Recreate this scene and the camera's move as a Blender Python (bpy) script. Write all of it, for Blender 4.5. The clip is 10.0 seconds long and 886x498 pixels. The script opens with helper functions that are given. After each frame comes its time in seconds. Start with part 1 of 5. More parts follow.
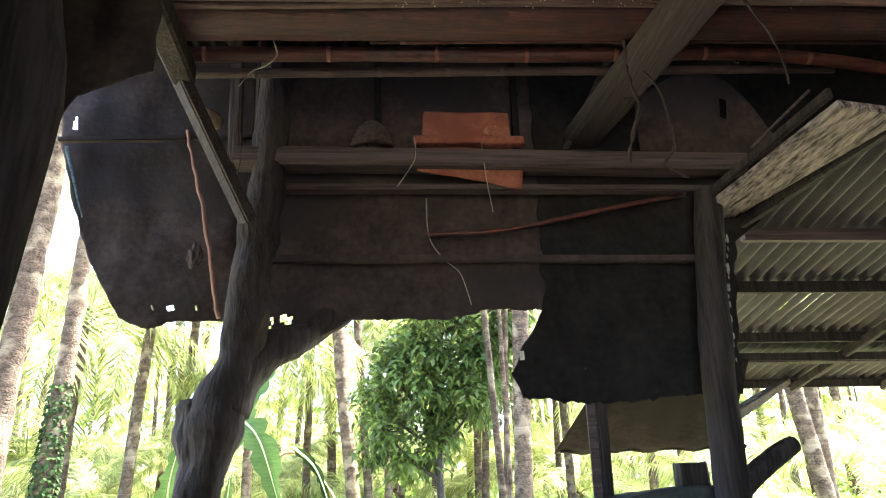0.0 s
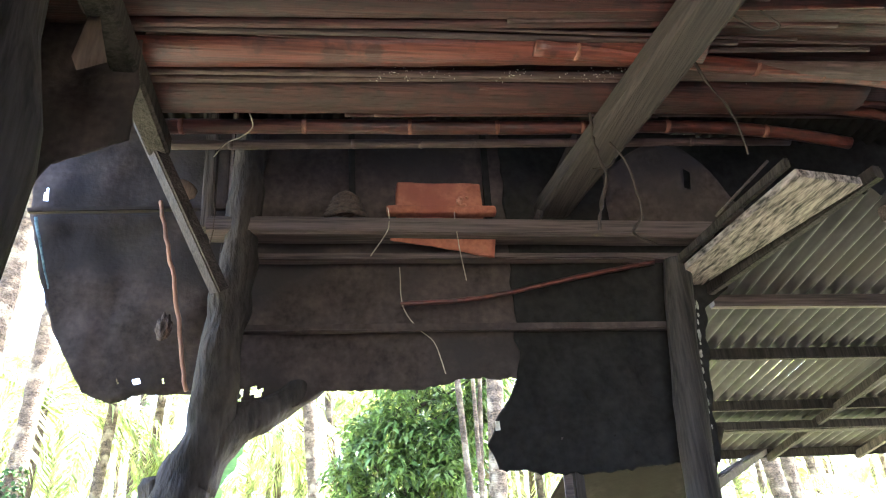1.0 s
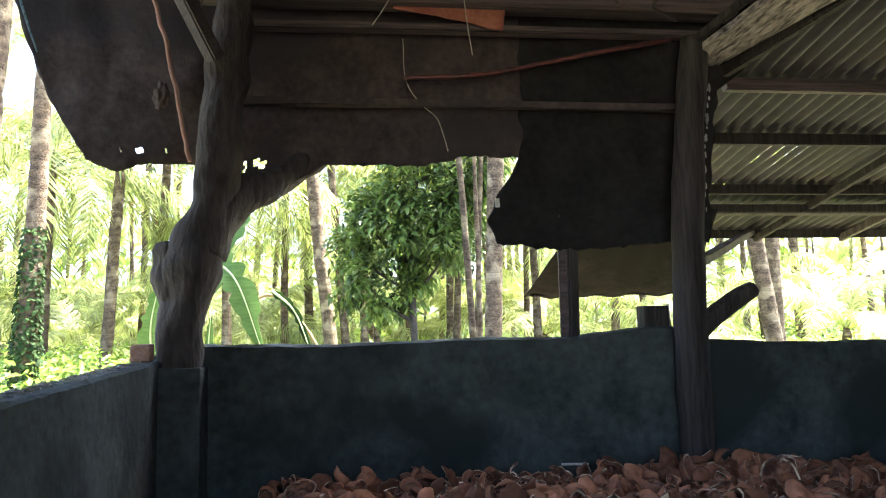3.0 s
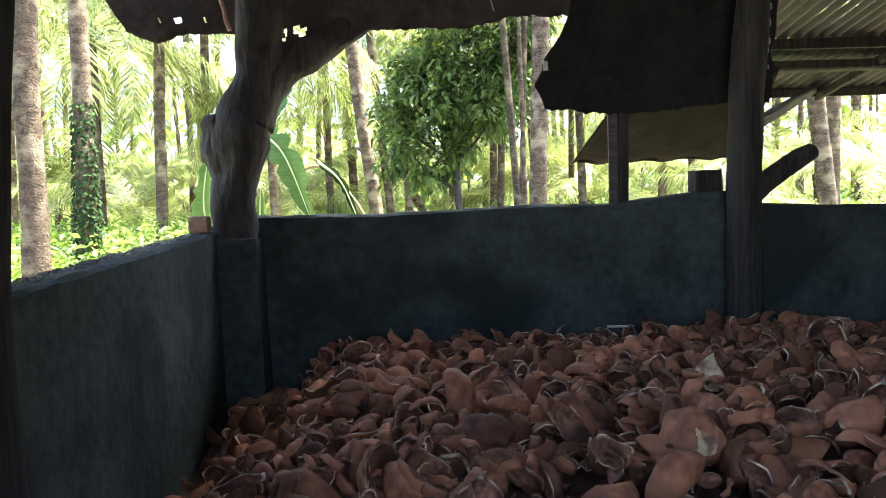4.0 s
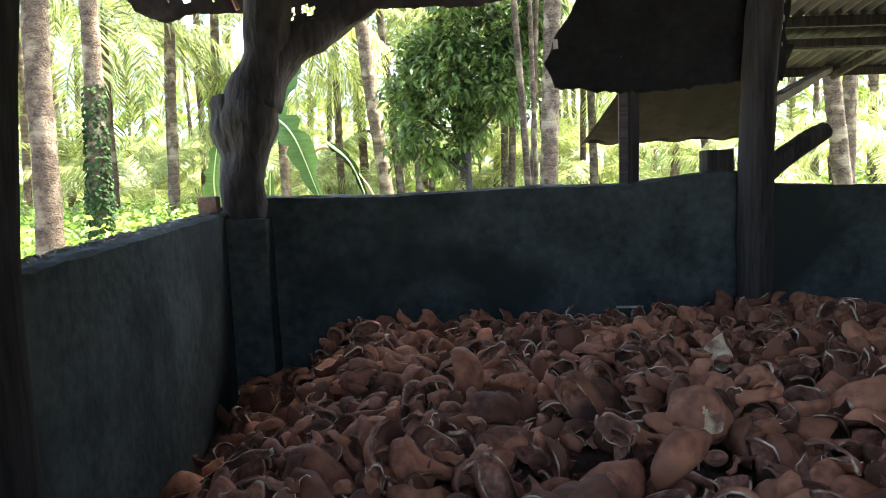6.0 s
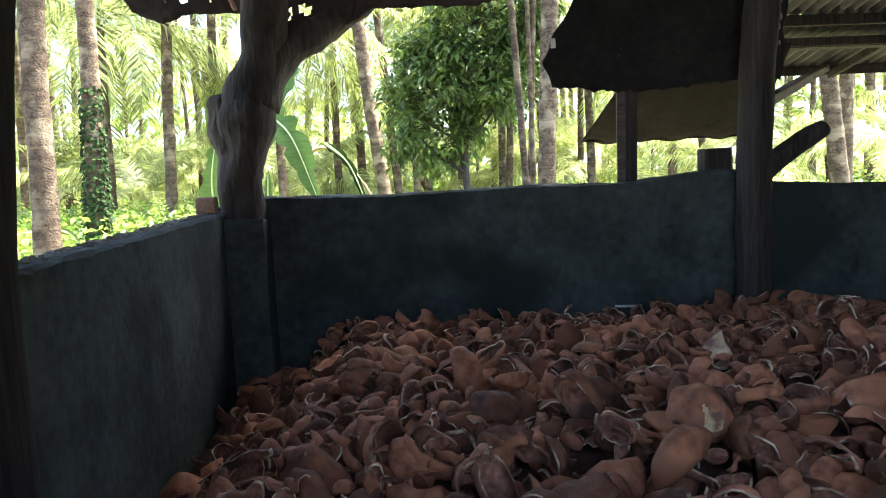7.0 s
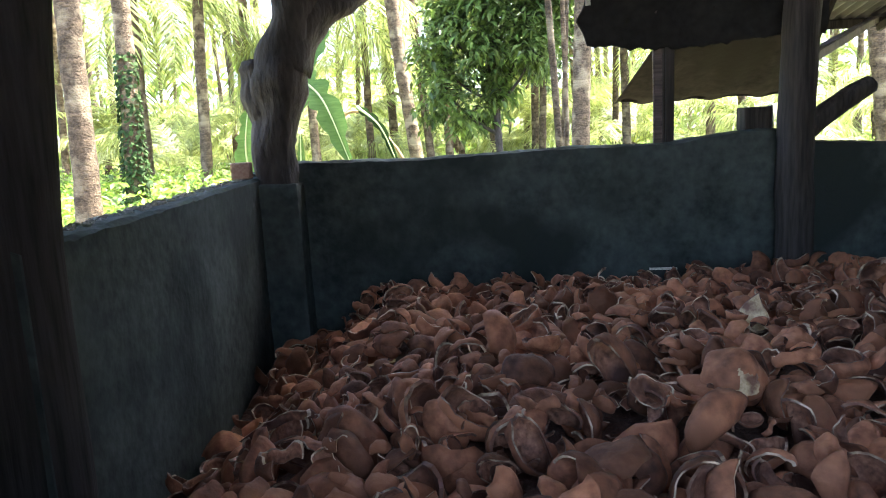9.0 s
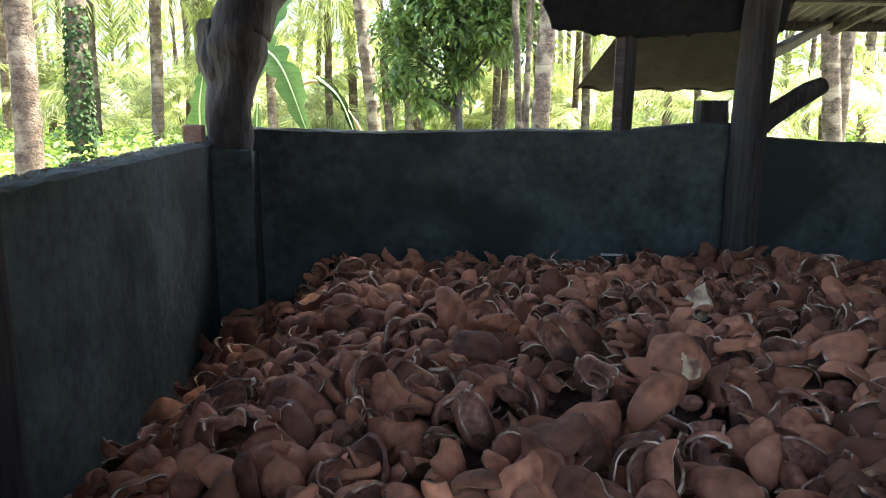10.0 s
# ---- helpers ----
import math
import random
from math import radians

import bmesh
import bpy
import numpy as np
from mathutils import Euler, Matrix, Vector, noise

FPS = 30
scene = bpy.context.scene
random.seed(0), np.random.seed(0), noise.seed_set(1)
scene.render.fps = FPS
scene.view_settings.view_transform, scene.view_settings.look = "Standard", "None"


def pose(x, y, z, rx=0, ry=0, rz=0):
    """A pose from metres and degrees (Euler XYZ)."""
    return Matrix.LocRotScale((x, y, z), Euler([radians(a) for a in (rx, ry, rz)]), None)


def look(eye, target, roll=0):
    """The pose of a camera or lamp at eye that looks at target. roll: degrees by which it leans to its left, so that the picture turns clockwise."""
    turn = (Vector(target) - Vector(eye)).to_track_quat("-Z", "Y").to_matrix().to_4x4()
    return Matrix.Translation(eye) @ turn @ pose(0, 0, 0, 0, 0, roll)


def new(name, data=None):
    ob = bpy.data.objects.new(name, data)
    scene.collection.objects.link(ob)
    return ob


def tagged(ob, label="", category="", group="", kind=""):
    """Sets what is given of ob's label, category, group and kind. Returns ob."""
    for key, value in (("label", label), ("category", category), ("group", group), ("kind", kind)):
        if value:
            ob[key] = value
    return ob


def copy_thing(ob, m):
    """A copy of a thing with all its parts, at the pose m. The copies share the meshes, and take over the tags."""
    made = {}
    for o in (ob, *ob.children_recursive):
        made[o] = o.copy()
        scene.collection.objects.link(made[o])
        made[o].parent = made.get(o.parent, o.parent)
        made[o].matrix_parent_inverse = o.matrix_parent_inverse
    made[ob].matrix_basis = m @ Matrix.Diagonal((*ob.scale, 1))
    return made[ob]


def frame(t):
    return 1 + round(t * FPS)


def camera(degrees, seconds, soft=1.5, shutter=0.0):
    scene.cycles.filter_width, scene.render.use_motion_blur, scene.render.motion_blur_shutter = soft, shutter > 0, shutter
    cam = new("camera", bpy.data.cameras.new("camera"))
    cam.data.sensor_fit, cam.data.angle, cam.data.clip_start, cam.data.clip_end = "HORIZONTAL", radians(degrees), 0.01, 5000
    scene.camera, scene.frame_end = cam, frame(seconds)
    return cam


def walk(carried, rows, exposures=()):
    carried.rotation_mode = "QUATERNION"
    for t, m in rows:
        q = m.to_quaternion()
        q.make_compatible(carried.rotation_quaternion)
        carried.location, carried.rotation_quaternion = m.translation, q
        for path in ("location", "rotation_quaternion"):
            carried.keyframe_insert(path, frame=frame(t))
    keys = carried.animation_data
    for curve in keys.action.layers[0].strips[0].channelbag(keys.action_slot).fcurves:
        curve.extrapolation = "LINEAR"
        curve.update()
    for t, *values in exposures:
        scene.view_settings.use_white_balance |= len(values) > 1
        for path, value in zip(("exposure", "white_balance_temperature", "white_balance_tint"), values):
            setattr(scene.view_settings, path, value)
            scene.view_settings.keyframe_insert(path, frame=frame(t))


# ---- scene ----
cam = camera(65.2, 10.0, soft=1.1)
PATH = [
    (0, (0.019, -0.015, 1.53), (0.19, 1.875, 2.16), -1.7),
    (0.5, (0.007, -0.009, 1.5), (0.239, 1.815, 2.287), -2.5),
    (1, (0.015, -0.011, 1.503), (0.264, 1.792, 2.331), -3.1),
    (1.5, (0.014, -0.018, 1.504), (0.256, 1.781, 2.343), -3.2),
    (2, (0.021, -0.014, 1.504), (0.267, 1.852, 2.179), -2.7),
    (2.5, (0.022, -0.011, 1.535), (0.23, 1.918, 2.021), -1.8),
    (3, (0.013, 0.002, 1.519), (0.255, 1.977, 1.727), -1.3),
    (3.2, (0.009, 0.005, 1.544), (0.199, 1.996, 1.553), -0.9),
    (4.3, (-0.004, 0.0, 1.508), (0.089, 1.99, 1.338), -2.0),
    (4.5, (-0.003, -0.004, 1.503), (0.037, 1.989, 1.338), -0.7),
    (5, (-0.002, -0.007, 1.504), (-0.004, 1.981, 1.282), -1.0),
    (5.5, (-0.002, -0.003, 1.506), (0.051, 1.984, 1.283), -2.4),
    (5.7, (0.001, 0.001, 1.51), (0.075, 1.988, 1.293), -2.2),
    (6.8, (0.009, 0.006, 1.507), (0.079, 1.994, 1.294), -2.5),
    (7, (0.004, 0.007, 1.506), (0.084, 1.994, 1.293), -2.5),
    (7.5, (0.0, 0.0, 1.506), (-0.019, 1.981, 1.227), -3.4),
    (8, (0.012, 0.009, 1.526), (-0.163, 1.934, 1.015), -7.4),
    (8.2, (0.016, 0.019, 1.52), (-0.173, 1.951, 1.038), -7.8),
    (8.5, (0.012, 0.008, 1.523), (-0.155, 1.94, 1.035), -6.9),
    (9, (0.003, 0.005, 1.511), (-0.016, 1.98, 1.195), -3.2),
    (9.5, (0.007, 0.0, 1.503), (-0.043, 1.976, 1.198), -1.8),
    (10, (0.001, 0.015, 1.496), (0.113, 1.976, 1.12), 0.3),
]
walk(cam, [(t, look(eye, target, roll)) for t, eye, target, roll in PATH],
     [(0, 4.05, 5900, 12), (0.4, 4.2, 5800, 12), (0.7, 4.85, 5500, 11), (2.1, 4.95, 5500, 11), (2.4, 4.35, 5700, 10), (2.8, 3.92, 5900, 9), (3.2, 3.6, 6000, 8),
      (4.3, 3.5, 6000, 7.5), (5.7, 3.47, 6000, 7.5), (7.0, 3.4, 6000, 7.5), (7.5, 3.3, 6000, 7.5), (7.9, 4.2, 5900, 9), (8.6, 4.1, 5900, 9), (9.0, 3.8, 6000, 8), (10, 3.72, 6000, 8)])

# ---- light ----
world = bpy.data.worlds.new("sky")
scene.world = world
world.use_nodes = True
wn = world.node_tree
SUN_UP, SUN_TURN = 64, 62
sky = wn.nodes.new("ShaderNodeTexSky")
sky.sky_type, sky.sun_disc = "NISHITA", False
sky.sun_elevation, sky.sun_rotation = radians(SUN_UP), radians(SUN_TURN)
sky.air_density, sky.dust_density = 0.9, 4.0
wn.links.new(sky.outputs[0], wn.nodes["Background"].inputs[0])
wn.nodes["Background"].inputs[1].default_value = 0.15
sun_data = bpy.data.lights.new("sun", "SUN")
sun_data.energy, sun_data.angle, sun_data.color = 5.0, radians(0.6), (1.0, 0.93, 0.8)
sun = new("sun", sun_data)
SUN_FROM = Vector((math.sin(radians(SUN_TURN)) * math.cos(radians(SUN_UP)), math.cos(radians(SUN_TURN)) * math.cos(radians(SUN_UP)), math.sin(radians(SUN_UP))))
sun.matrix_world = look(SUN_FROM * 60, (0, 0, 0))

# ---- materials ----


def surface(name, dark, light, scale=8.0, rough=0.85, bump=0.4, metal=0.0, stretch=(1, 1, 1), fine=6.0, island=0.0, leaf=0.0, blotch=None, per_object=0.0, depth=0.01, gloss=0.5, span_at=(0.36, 0.72)):
    """Two scales of mottling between two colours, relief from the finer one, and an optional blotch colour in large
    patches: stains, and sun flecks on the palms.
    """
    m = bpy.data.materials.new(name)
    m.use_nodes = True
    nt = m.node_tree
    bsdf, out = nt.nodes["Principled BSDF"], nt.nodes["Material Output"]
    add, link = nt.nodes.new, nt.links.new
    coord, mapping = add("ShaderNodeTexCoord"), add("ShaderNodeMapping")
    link(coord.outputs["Object"], mapping.inputs[0])
    mapping.inputs["Scale"].default_value = stretch
    coarse, grain = add("ShaderNodeTexNoise"), add("ShaderNodeTexNoise")
    for node, k, detail in ((coarse, scale, 5.0), (grain, scale * fine, 6.0)):
        link(mapping.outputs[0], node.inputs["Vector"])
        node.inputs["Scale"].default_value, node.inputs["Detail"].default_value = k, detail
    both = add("ShaderNodeMath")
    both.operation = "MULTIPLY_ADD"
    link(grain.outputs["Fac"], both.inputs[0])
    both.inputs[1].default_value = 0.5
    half = add("ShaderNodeMath")
    half.operation = "MULTIPLY"
    half.inputs[1].default_value = 0.6
    link(coarse.outputs["Fac"], half.inputs[0])
    link(half.outputs[0], both.inputs[2])
    ramp = add("ShaderNodeValToRGB")
    ramp.color_ramp.elements[0].position, ramp.color_ramp.elements[1].position = span_at
    ramp.color_ramp.elements[0].color, ramp.color_ramp.elements[1].color = (*dark, 1), (*light, 1)
    link(both.outputs[0], ramp.inputs[0])
    colour = ramp.outputs[0]
    if blotch:
        blot = add("ShaderNodeTexNoise")
        blot.inputs["Scale"].default_value, blot.inputs["Detail"].default_value = scale * 0.45, 4.0
        link(coord.outputs["Object"], blot.inputs["Vector"])
        cut = add("ShaderNodeValToRGB")
        cut.color_ramp.elements[0].position, cut.color_ramp.elements[1].position = 0.5, 0.62
        link(blot.outputs["Fac"], cut.inputs[0])
        mix = add("ShaderNodeMix")
        mix.data_type = "RGBA"
        link(cut.outputs[0], mix.inputs["Factor"])
        link(colour, mix.inputs["A"])
        mix.inputs["B"].default_value = (*blotch, 1)
        colour = mix.outputs["Result"]
    if island or per_object:
        hsv, span = add("ShaderNodeHueSaturation"), add("ShaderNodeMapRange")
        source = add("ShaderNodeNewGeometry").outputs["Random Per Island"] if island else add("ShaderNodeObjectInfo").outputs["Random"]
        k = island or per_object
        link(source, span.inputs["Value"])
        span.inputs["To Min"].default_value, span.inputs["To Max"].default_value = 1 - k, 1 + k
        link(span.outputs[0], hsv.inputs["Value"])
        link(colour, hsv.inputs["Color"])
        colour = hsv.outputs[0]
    link(colour, bsdf.inputs["Base Color"])
    bsdf.inputs["Roughness"].default_value, bsdf.inputs["Metallic"].default_value = rough, metal
    bsdf.inputs["Specular IOR Level"].default_value = gloss
    relief = add("ShaderNodeBump")
    relief.inputs["Strength"].default_value, relief.inputs["Distance"].default_value = bump, depth
    link(grain.outputs["Fac"], relief.inputs["Height"])
    link(relief.outputs[0], bsdf.inputs["Normal"])
    if leaf:
        glow, blend = add("ShaderNodeBsdfTranslucent"), add("ShaderNodeMixShader")
        link(colour, glow.inputs["Color"])
        blend.inputs[0].default_value = leaf
        link(bsdf.outputs[0], blend.inputs[1])
        link(glow.outputs[0], blend.inputs[2])
        link(blend.outputs[0], out.inputs["Surface"])
    return m


SOOT_WALL = surface("sooty_concrete", (0.022, 0.026, 0.024), (0.072, 0.08, 0.072), 5, 0.95, 0.6, blotch=(0.023, 0.027, 0.024), gloss=0.2)
RUBBLE = surface("crumbled_mortar", (0.16, 0.15, 0.13), (0.42, 0.4, 0.36), 40, 0.95, 0.8)
TARP = surface("sooty_sheet", (0.028, 0.0202, 0.018), (0.088, 0.0645, 0.057), 6, 0.9, 0.35, blotch=(0.04, 0.0318, 0.03), gloss=0.25)
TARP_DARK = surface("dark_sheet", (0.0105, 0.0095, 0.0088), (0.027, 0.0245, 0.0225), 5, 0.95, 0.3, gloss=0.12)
OLD_WOOD = surface("weathered_wood", (0.027, 0.0202, 0.018), (0.11, 0.0847, 0.073), 26, 0.85, 0.6, stretch=(1, 1, 0.05), fine=4)
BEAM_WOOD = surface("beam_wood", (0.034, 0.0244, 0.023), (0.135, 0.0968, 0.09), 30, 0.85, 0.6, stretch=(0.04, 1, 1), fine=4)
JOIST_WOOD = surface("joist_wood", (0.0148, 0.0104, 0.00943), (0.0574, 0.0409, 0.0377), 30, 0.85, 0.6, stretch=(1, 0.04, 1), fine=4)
DARK_WOOD = surface("dark_wood", (0.014, 0.0116, 0.0105), (0.055, 0.0443, 0.039), 22, 0.9, 0.7, stretch=(1, 1, 0.06), fine=4, gloss=0.2)
PALE_WOOD = surface("pale_wood", (0.08, 0.052, 0.043), (0.2, 0.14, 0.11), 12, 0.85, 0.4, stretch=(1, 1, 0.1))
MOULDY = surface("mouldy_board", (0.02, 0.015, 0.013), (0.38, 0.31, 0.28), 30, 0.95, 1.0, stretch=(1.5, 0.25, 1), fine=3.0, span_at=(0.42, 0.68))
BARK = surface("trunk_bark", (0.024, 0.0202, 0.018), (0.075, 0.0597, 0.052), 10, 0.95, 0.9, stretch=(1, 1, 0.3), fine=4, depth=0.02, gloss=0.25)
BAMBOO_RED = surface("smoked_red_bamboo", (0.0344, 0.00903, 0.00688), (0.138, 0.0378, 0.0249), 34, 0.42, 0.4, stretch=(0.03, 1, 1), fine=4, per_object=0.35, blotch=(0.0473, 0.0155, 0.012))
BAMBOO_GREY = surface("grey_bamboo", (0.0258, 0.0138, 0.0125), (0.107, 0.0645, 0.0576), 34, 0.6, 0.5, stretch=(0.03, 1, 1), fine=4, per_object=0.35, blotch=(0.0516, 0.0275, 0.0224))
BAMBOO_DARK = surface("dark_bamboo", (0.0241, 0.00731, 0.00645), (0.086, 0.0267, 0.0215), 34, 0.6, 0.5, stretch=(0.03, 1, 1), fine=4, per_object=0.3, blotch=(0.0327, 0.0146, 0.012))
NODE_TAN = surface("bamboo_node", (0.09, 0.032, 0.022), (0.22, 0.09, 0.056), 40, 0.7, 0.4)
LATH_TAN = surface("tan_lath", (0.2, 0.095, 0.065), (0.42, 0.24, 0.17), 30, 0.8, 0.4, stretch=(1, 1, 0.1))
FLUFF_AND_SLIT = surface("debris_and_light_slit", (0.45, 0.4, 0.33), (0.8, 0.75, 0.66), 60, 0.95, 0.3)
CARD = surface("red_brown_cardboard", (0.2, 0.06, 0.035), (0.38, 0.135, 0.08), 9, 0.8, 0.35, blotch=(0.24, 0.07, 0.045))
TORN_CARD = surface("torn_cardboard", (0.3, 0.1, 0.06), (0.6, 0.28, 0.18), 40, 0.85, 0.4)
ROPE = surface("rope_fibre", (0.04, 0.027, 0.022), (0.13, 0.09, 0.073), 60, 0.95, 0.7)
STRING = surface("pale_string", (0.25, 0.2, 0.15), (0.5, 0.43, 0.34), 60, 0.9, 0.2)
VINE = surface("dark_vine", (0.018, 0.013, 0.011), (0.055, 0.038, 0.03), 40, 0.95, 0.6)
TIN = surface("old_zinc", (0.02, 0.0162, 0.0185), (0.064, 0.0525, 0.057), 4, 0.55, 0.25, stretch=(1, 0.35, 1), blotch=(0.038, 0.028, 0.025), gloss=0.3)
TIN_OUT = surface("grey_eave_sheet", (0.011, 0.0085, 0.008), (0.03, 0.0235, 0.021), 5, 0.95, 0.3, blotch=(0.018, 0.0145, 0.012), gloss=0.08)
# pale patches put sun flecks through the canopy into the bark colour
PALM_BARK = surface("sunflecked_palm_bark", (0.032, 0.022, 0.014), (0.155, 0.108, 0.07), 9, 0.95, 1.0, stretch=(1, 1, 1.4), fine=4, blotch=(0.24, 0.185, 0.12), depth=0.03, gloss=0.2, per_object=0.3)
LEAF_PALM = surface("palm_leaf", (0.075, 0.105, 0.022), (0.45, 0.48, 0.15), 0.7, 0.5, 0.1, island=0.45, leaf=0.5)
LEAF_DRY = surface("dry_frond", (0.2, 0.14, 0.06), (0.42, 0.33, 0.17), 2, 0.7, 0.2, island=0.3, leaf=0.4)
LEAF_DARK = surface("mango_leaf", (0.03, 0.065, 0.018), (0.16, 0.215, 0.05), 1.2, 0.4, 0.1, island=0.6, leaf=0.45)
LEAF_BANANA = surface("banana_leaf", (0.045, 0.095, 0.022), (0.1, 0.165, 0.045), 3, 0.5, 0.15, stretch=(1, 1, 6), leaf=0.3, gloss=0.15)
RIB_PALE = surface("leaf_rib", (0.4, 0.5, 0.22), (0.55, 0.62, 0.32), 10, 0.5, 0.1)
LEAF_LOW = surface("undergrowth_leaf", (0.055, 0.105, 0.013), (0.3, 0.4, 0.062), 0.9, 0.5, 0.1, island=0.55, leaf=0.5)
LEAF_IVY = surface("ivy_leaf", (0.014, 0.03, 0.008), (0.045, 0.075, 0.02), 3, 0.8, 0.1, island=0.5, leaf=0.25, gloss=0.15)
EARTH = surface("grove_ground", (0.1, 0.09, 0.055), (0.24, 0.215, 0.14), 0.5, 0.95, 0.6, blotch=(0.16, 0.17, 0.07), depth=0.05)
FLOOR_EARTH = surface("low_bounce_earth", (0.06, 0.047, 0.036), (0.13, 0.105, 0.082), 3, 0.95, 0.6)
SKIN = surface("copra_skin", (0.09, 0.033, 0.018), (0.385, 0.153, 0.078), 7, 0.75, 0.9, fine=6, per_object=0.6, blotch=(0.19, 0.075, 0.037), depth=0.005, gloss=0.22)
SKIN_ISLE = surface("copra_skin_heap", (0.09, 0.033, 0.018), (0.385, 0.153, 0.078), 7, 0.75, 0.9, fine=6, island=0.6, blotch=(0.19, 0.075, 0.037), depth=0.005, gloss=0.22)
FLESH = surface("smoked_copra_flesh", (0.09, 0.036, 0.022), (0.38, 0.172, 0.1), 18, 0.6, 0.8, fine=4, blotch=(0.07, 0.028, 0.017), depth=0.005, gloss=0.2)
RIM = surface("copra_rim", (0.085, 0.036, 0.022), (0.66, 0.48, 0.32), 20, 0.6, 0.3, fine=1.5, blotch=(0.13, 0.055, 0.034), span_at=(0.47, 0.64), gloss=0.25)
WHITE_FLESH = surface("pale_copra_flesh", (0.36, 0.23, 0.11), (0.66, 0.48, 0.28), 42, 0.55, 0.3, blotch=(0.16, 0.068, 0.04))
# shade deep between the coconut pieces, put into the core's colour
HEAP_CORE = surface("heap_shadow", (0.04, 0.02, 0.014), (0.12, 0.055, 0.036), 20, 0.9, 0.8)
BRICK = surface("reddish_block", (0.3, 0.16, 0.11), (0.5, 0.31, 0.23), 20, 0.9, 0.6)
# bluish daylight through a tear, put into the colour of a strip
TEAR_LIGHT = surface("tear_daylight", (0.04, 0.075, 0.085), (0.34, 0.45, 0.47), 20, 0.5, 0.2, leaf=0.5)

# ring scars of the palm trunks
nt = PALM_BARK.node_tree
rings, dark_ring, coords = nt.nodes.new("ShaderNodeTexWave"), nt.nodes.new("ShaderNodeMix"), nt.nodes.new("ShaderNodeTexCoord")
rings.bands_direction = "Z"
rings.wave_profile = "SAW"
rings.inputs["Scale"].default_value, rings.inputs["Distortion"].default_value, rings.inputs["Detail"].default_value = 2.2, 2.2, 3.0
nt.links.new(coords.outputs["Object"], rings.inputs["Vector"])
dark_ring.data_type, dark_ring.blend_type = "RGBA", "MULTIPLY"
base_in = nt.nodes["Principled BSDF"].inputs["Base Color"]
nt.links.new(base_in.links[0].from_socket, dark_ring.inputs["A"])
nt.links.new(rings.outputs["Color"], dark_ring.inputs["B"])
dark_ring.inputs["Factor"].default_value = 0.3
nt.links.new(dark_ring.outputs["Result"], base_in)

# ---- shaping helpers ----


def finish(bm, name, materials, smooth=True):
    me = bpy.data.meshes.new(name)
    bm.normal_update()
    bm.to_mesh(me)
    bm.free()
    for m in materials if isinstance(materials, (list, tuple)) else [materials]:
        me.materials.append(m)
    if smooth:
        for p in me.polygons:
            p.use_smooth = True
    return me


def part(name, bm, material, parent, label="", smooth=True):
    ob = new(name, finish(bm, name, material, smooth))
    ob.parent = parent
    return tagged(ob, label)


def solo(name, bm, material, label, category, kind="", group="", smooth=True):
    return tagged(new(name, finish(bm, name, material, smooth)), label, category, group, kind)


def thing(name, label, category, group="", at=(0, 0, 0), kind=""):
    ob = new(name)
    ob.location = at
    ob.empty_display_size = 0.1
    return tagged(ob, label, category, group, kind)


def box(bm, x0, x1, y0, y1, z0, z1, bevel=0.0, m=None, cuts=0):
    made = bmesh.ops.create_cube(bm, size=1.0)["verts"]
    for v in made:
        v.co = Vector((x0 + (v.co.x + 0.5) * (x1 - x0), y0 + (v.co.y + 0.5) * (y1 - y0), z0 + (v.co.z + 0.5) * (z1 - z0)))
    if bevel:
        edges = list({e for v in made for e in v.link_edges})
        made = bmesh.ops.bevel(bm, geom=edges, offset=bevel, segments=2, affect="EDGES", profile=0.6)["verts"]
    if m:
        bmesh.ops.transform(bm, matrix=m, verts=[v for v in made if v.is_valid])
    return bm


def tube(bm, path, radii, sides=10, rough=0.0, squash=1.0, freq=6.0, seed=0.0, caps=True):
    """A limb along the path with a radius at every point."""
    path = [Vector(p) for p in path]
    rings = []
    for i, p in enumerate(path):
        d = (path[min(i + 1, len(path) - 1)] - path[max(i - 1, 0)]).normalized()
        u = d.cross(Vector((0.13, 1, 0.21)))
        if u.length < 0.2:
            u = d.cross(Vector((1, 0.1, 0.2)))
        u.normalize()
        w = d.cross(u)
        ring = []
        for k in range(sides):
            a = 2 * math.pi * k / sides
            q = u * math.cos(a) + w * math.sin(a) * squash
            r = radii[i] * (1 + rough * noise.noise((p + q * radii[i]) * freq + Vector((seed, seed, 0))))
            ring.append(bm.verts.new(p + q * r))
        rings.append(ring)
    for a, b in zip(rings, rings[1:]):
        for k in range(sides):
            bm.faces.new((a[k], a[(k + 1) % sides], b[(k + 1) % sides], b[k]))
    if caps:
        bm.faces.new(rings[0][::-1])
        bm.faces.new(rings[-1])
    return bm


def spline(points, n):
    """n points along a smooth line through the given ones."""
    pts = [Vector(p) for p in points]
    pts = [pts[0] * 2 - pts[1]] + pts + [pts[-1] * 2 - pts[-2]]
    out, spans = [], len(pts) - 3
    for i in range(n):
        s = i / (n - 1) * spans
        k = min(int(s), spans - 1)
        t = s - k
        a, b, c, d = pts[k:k + 4]
        out.append(0.5 * (2 * b + (c - a) * t + (2 * a - 5 * b + 4 * c - d) * t * t + (3 * b - a - 3 * c + d) * t ** 3))
    return out


def level(table, x):
    """Straight lines between (x, value) pairs."""
    return float(np.interp(x, [a for a, _ in table], [b for _, b in table]))


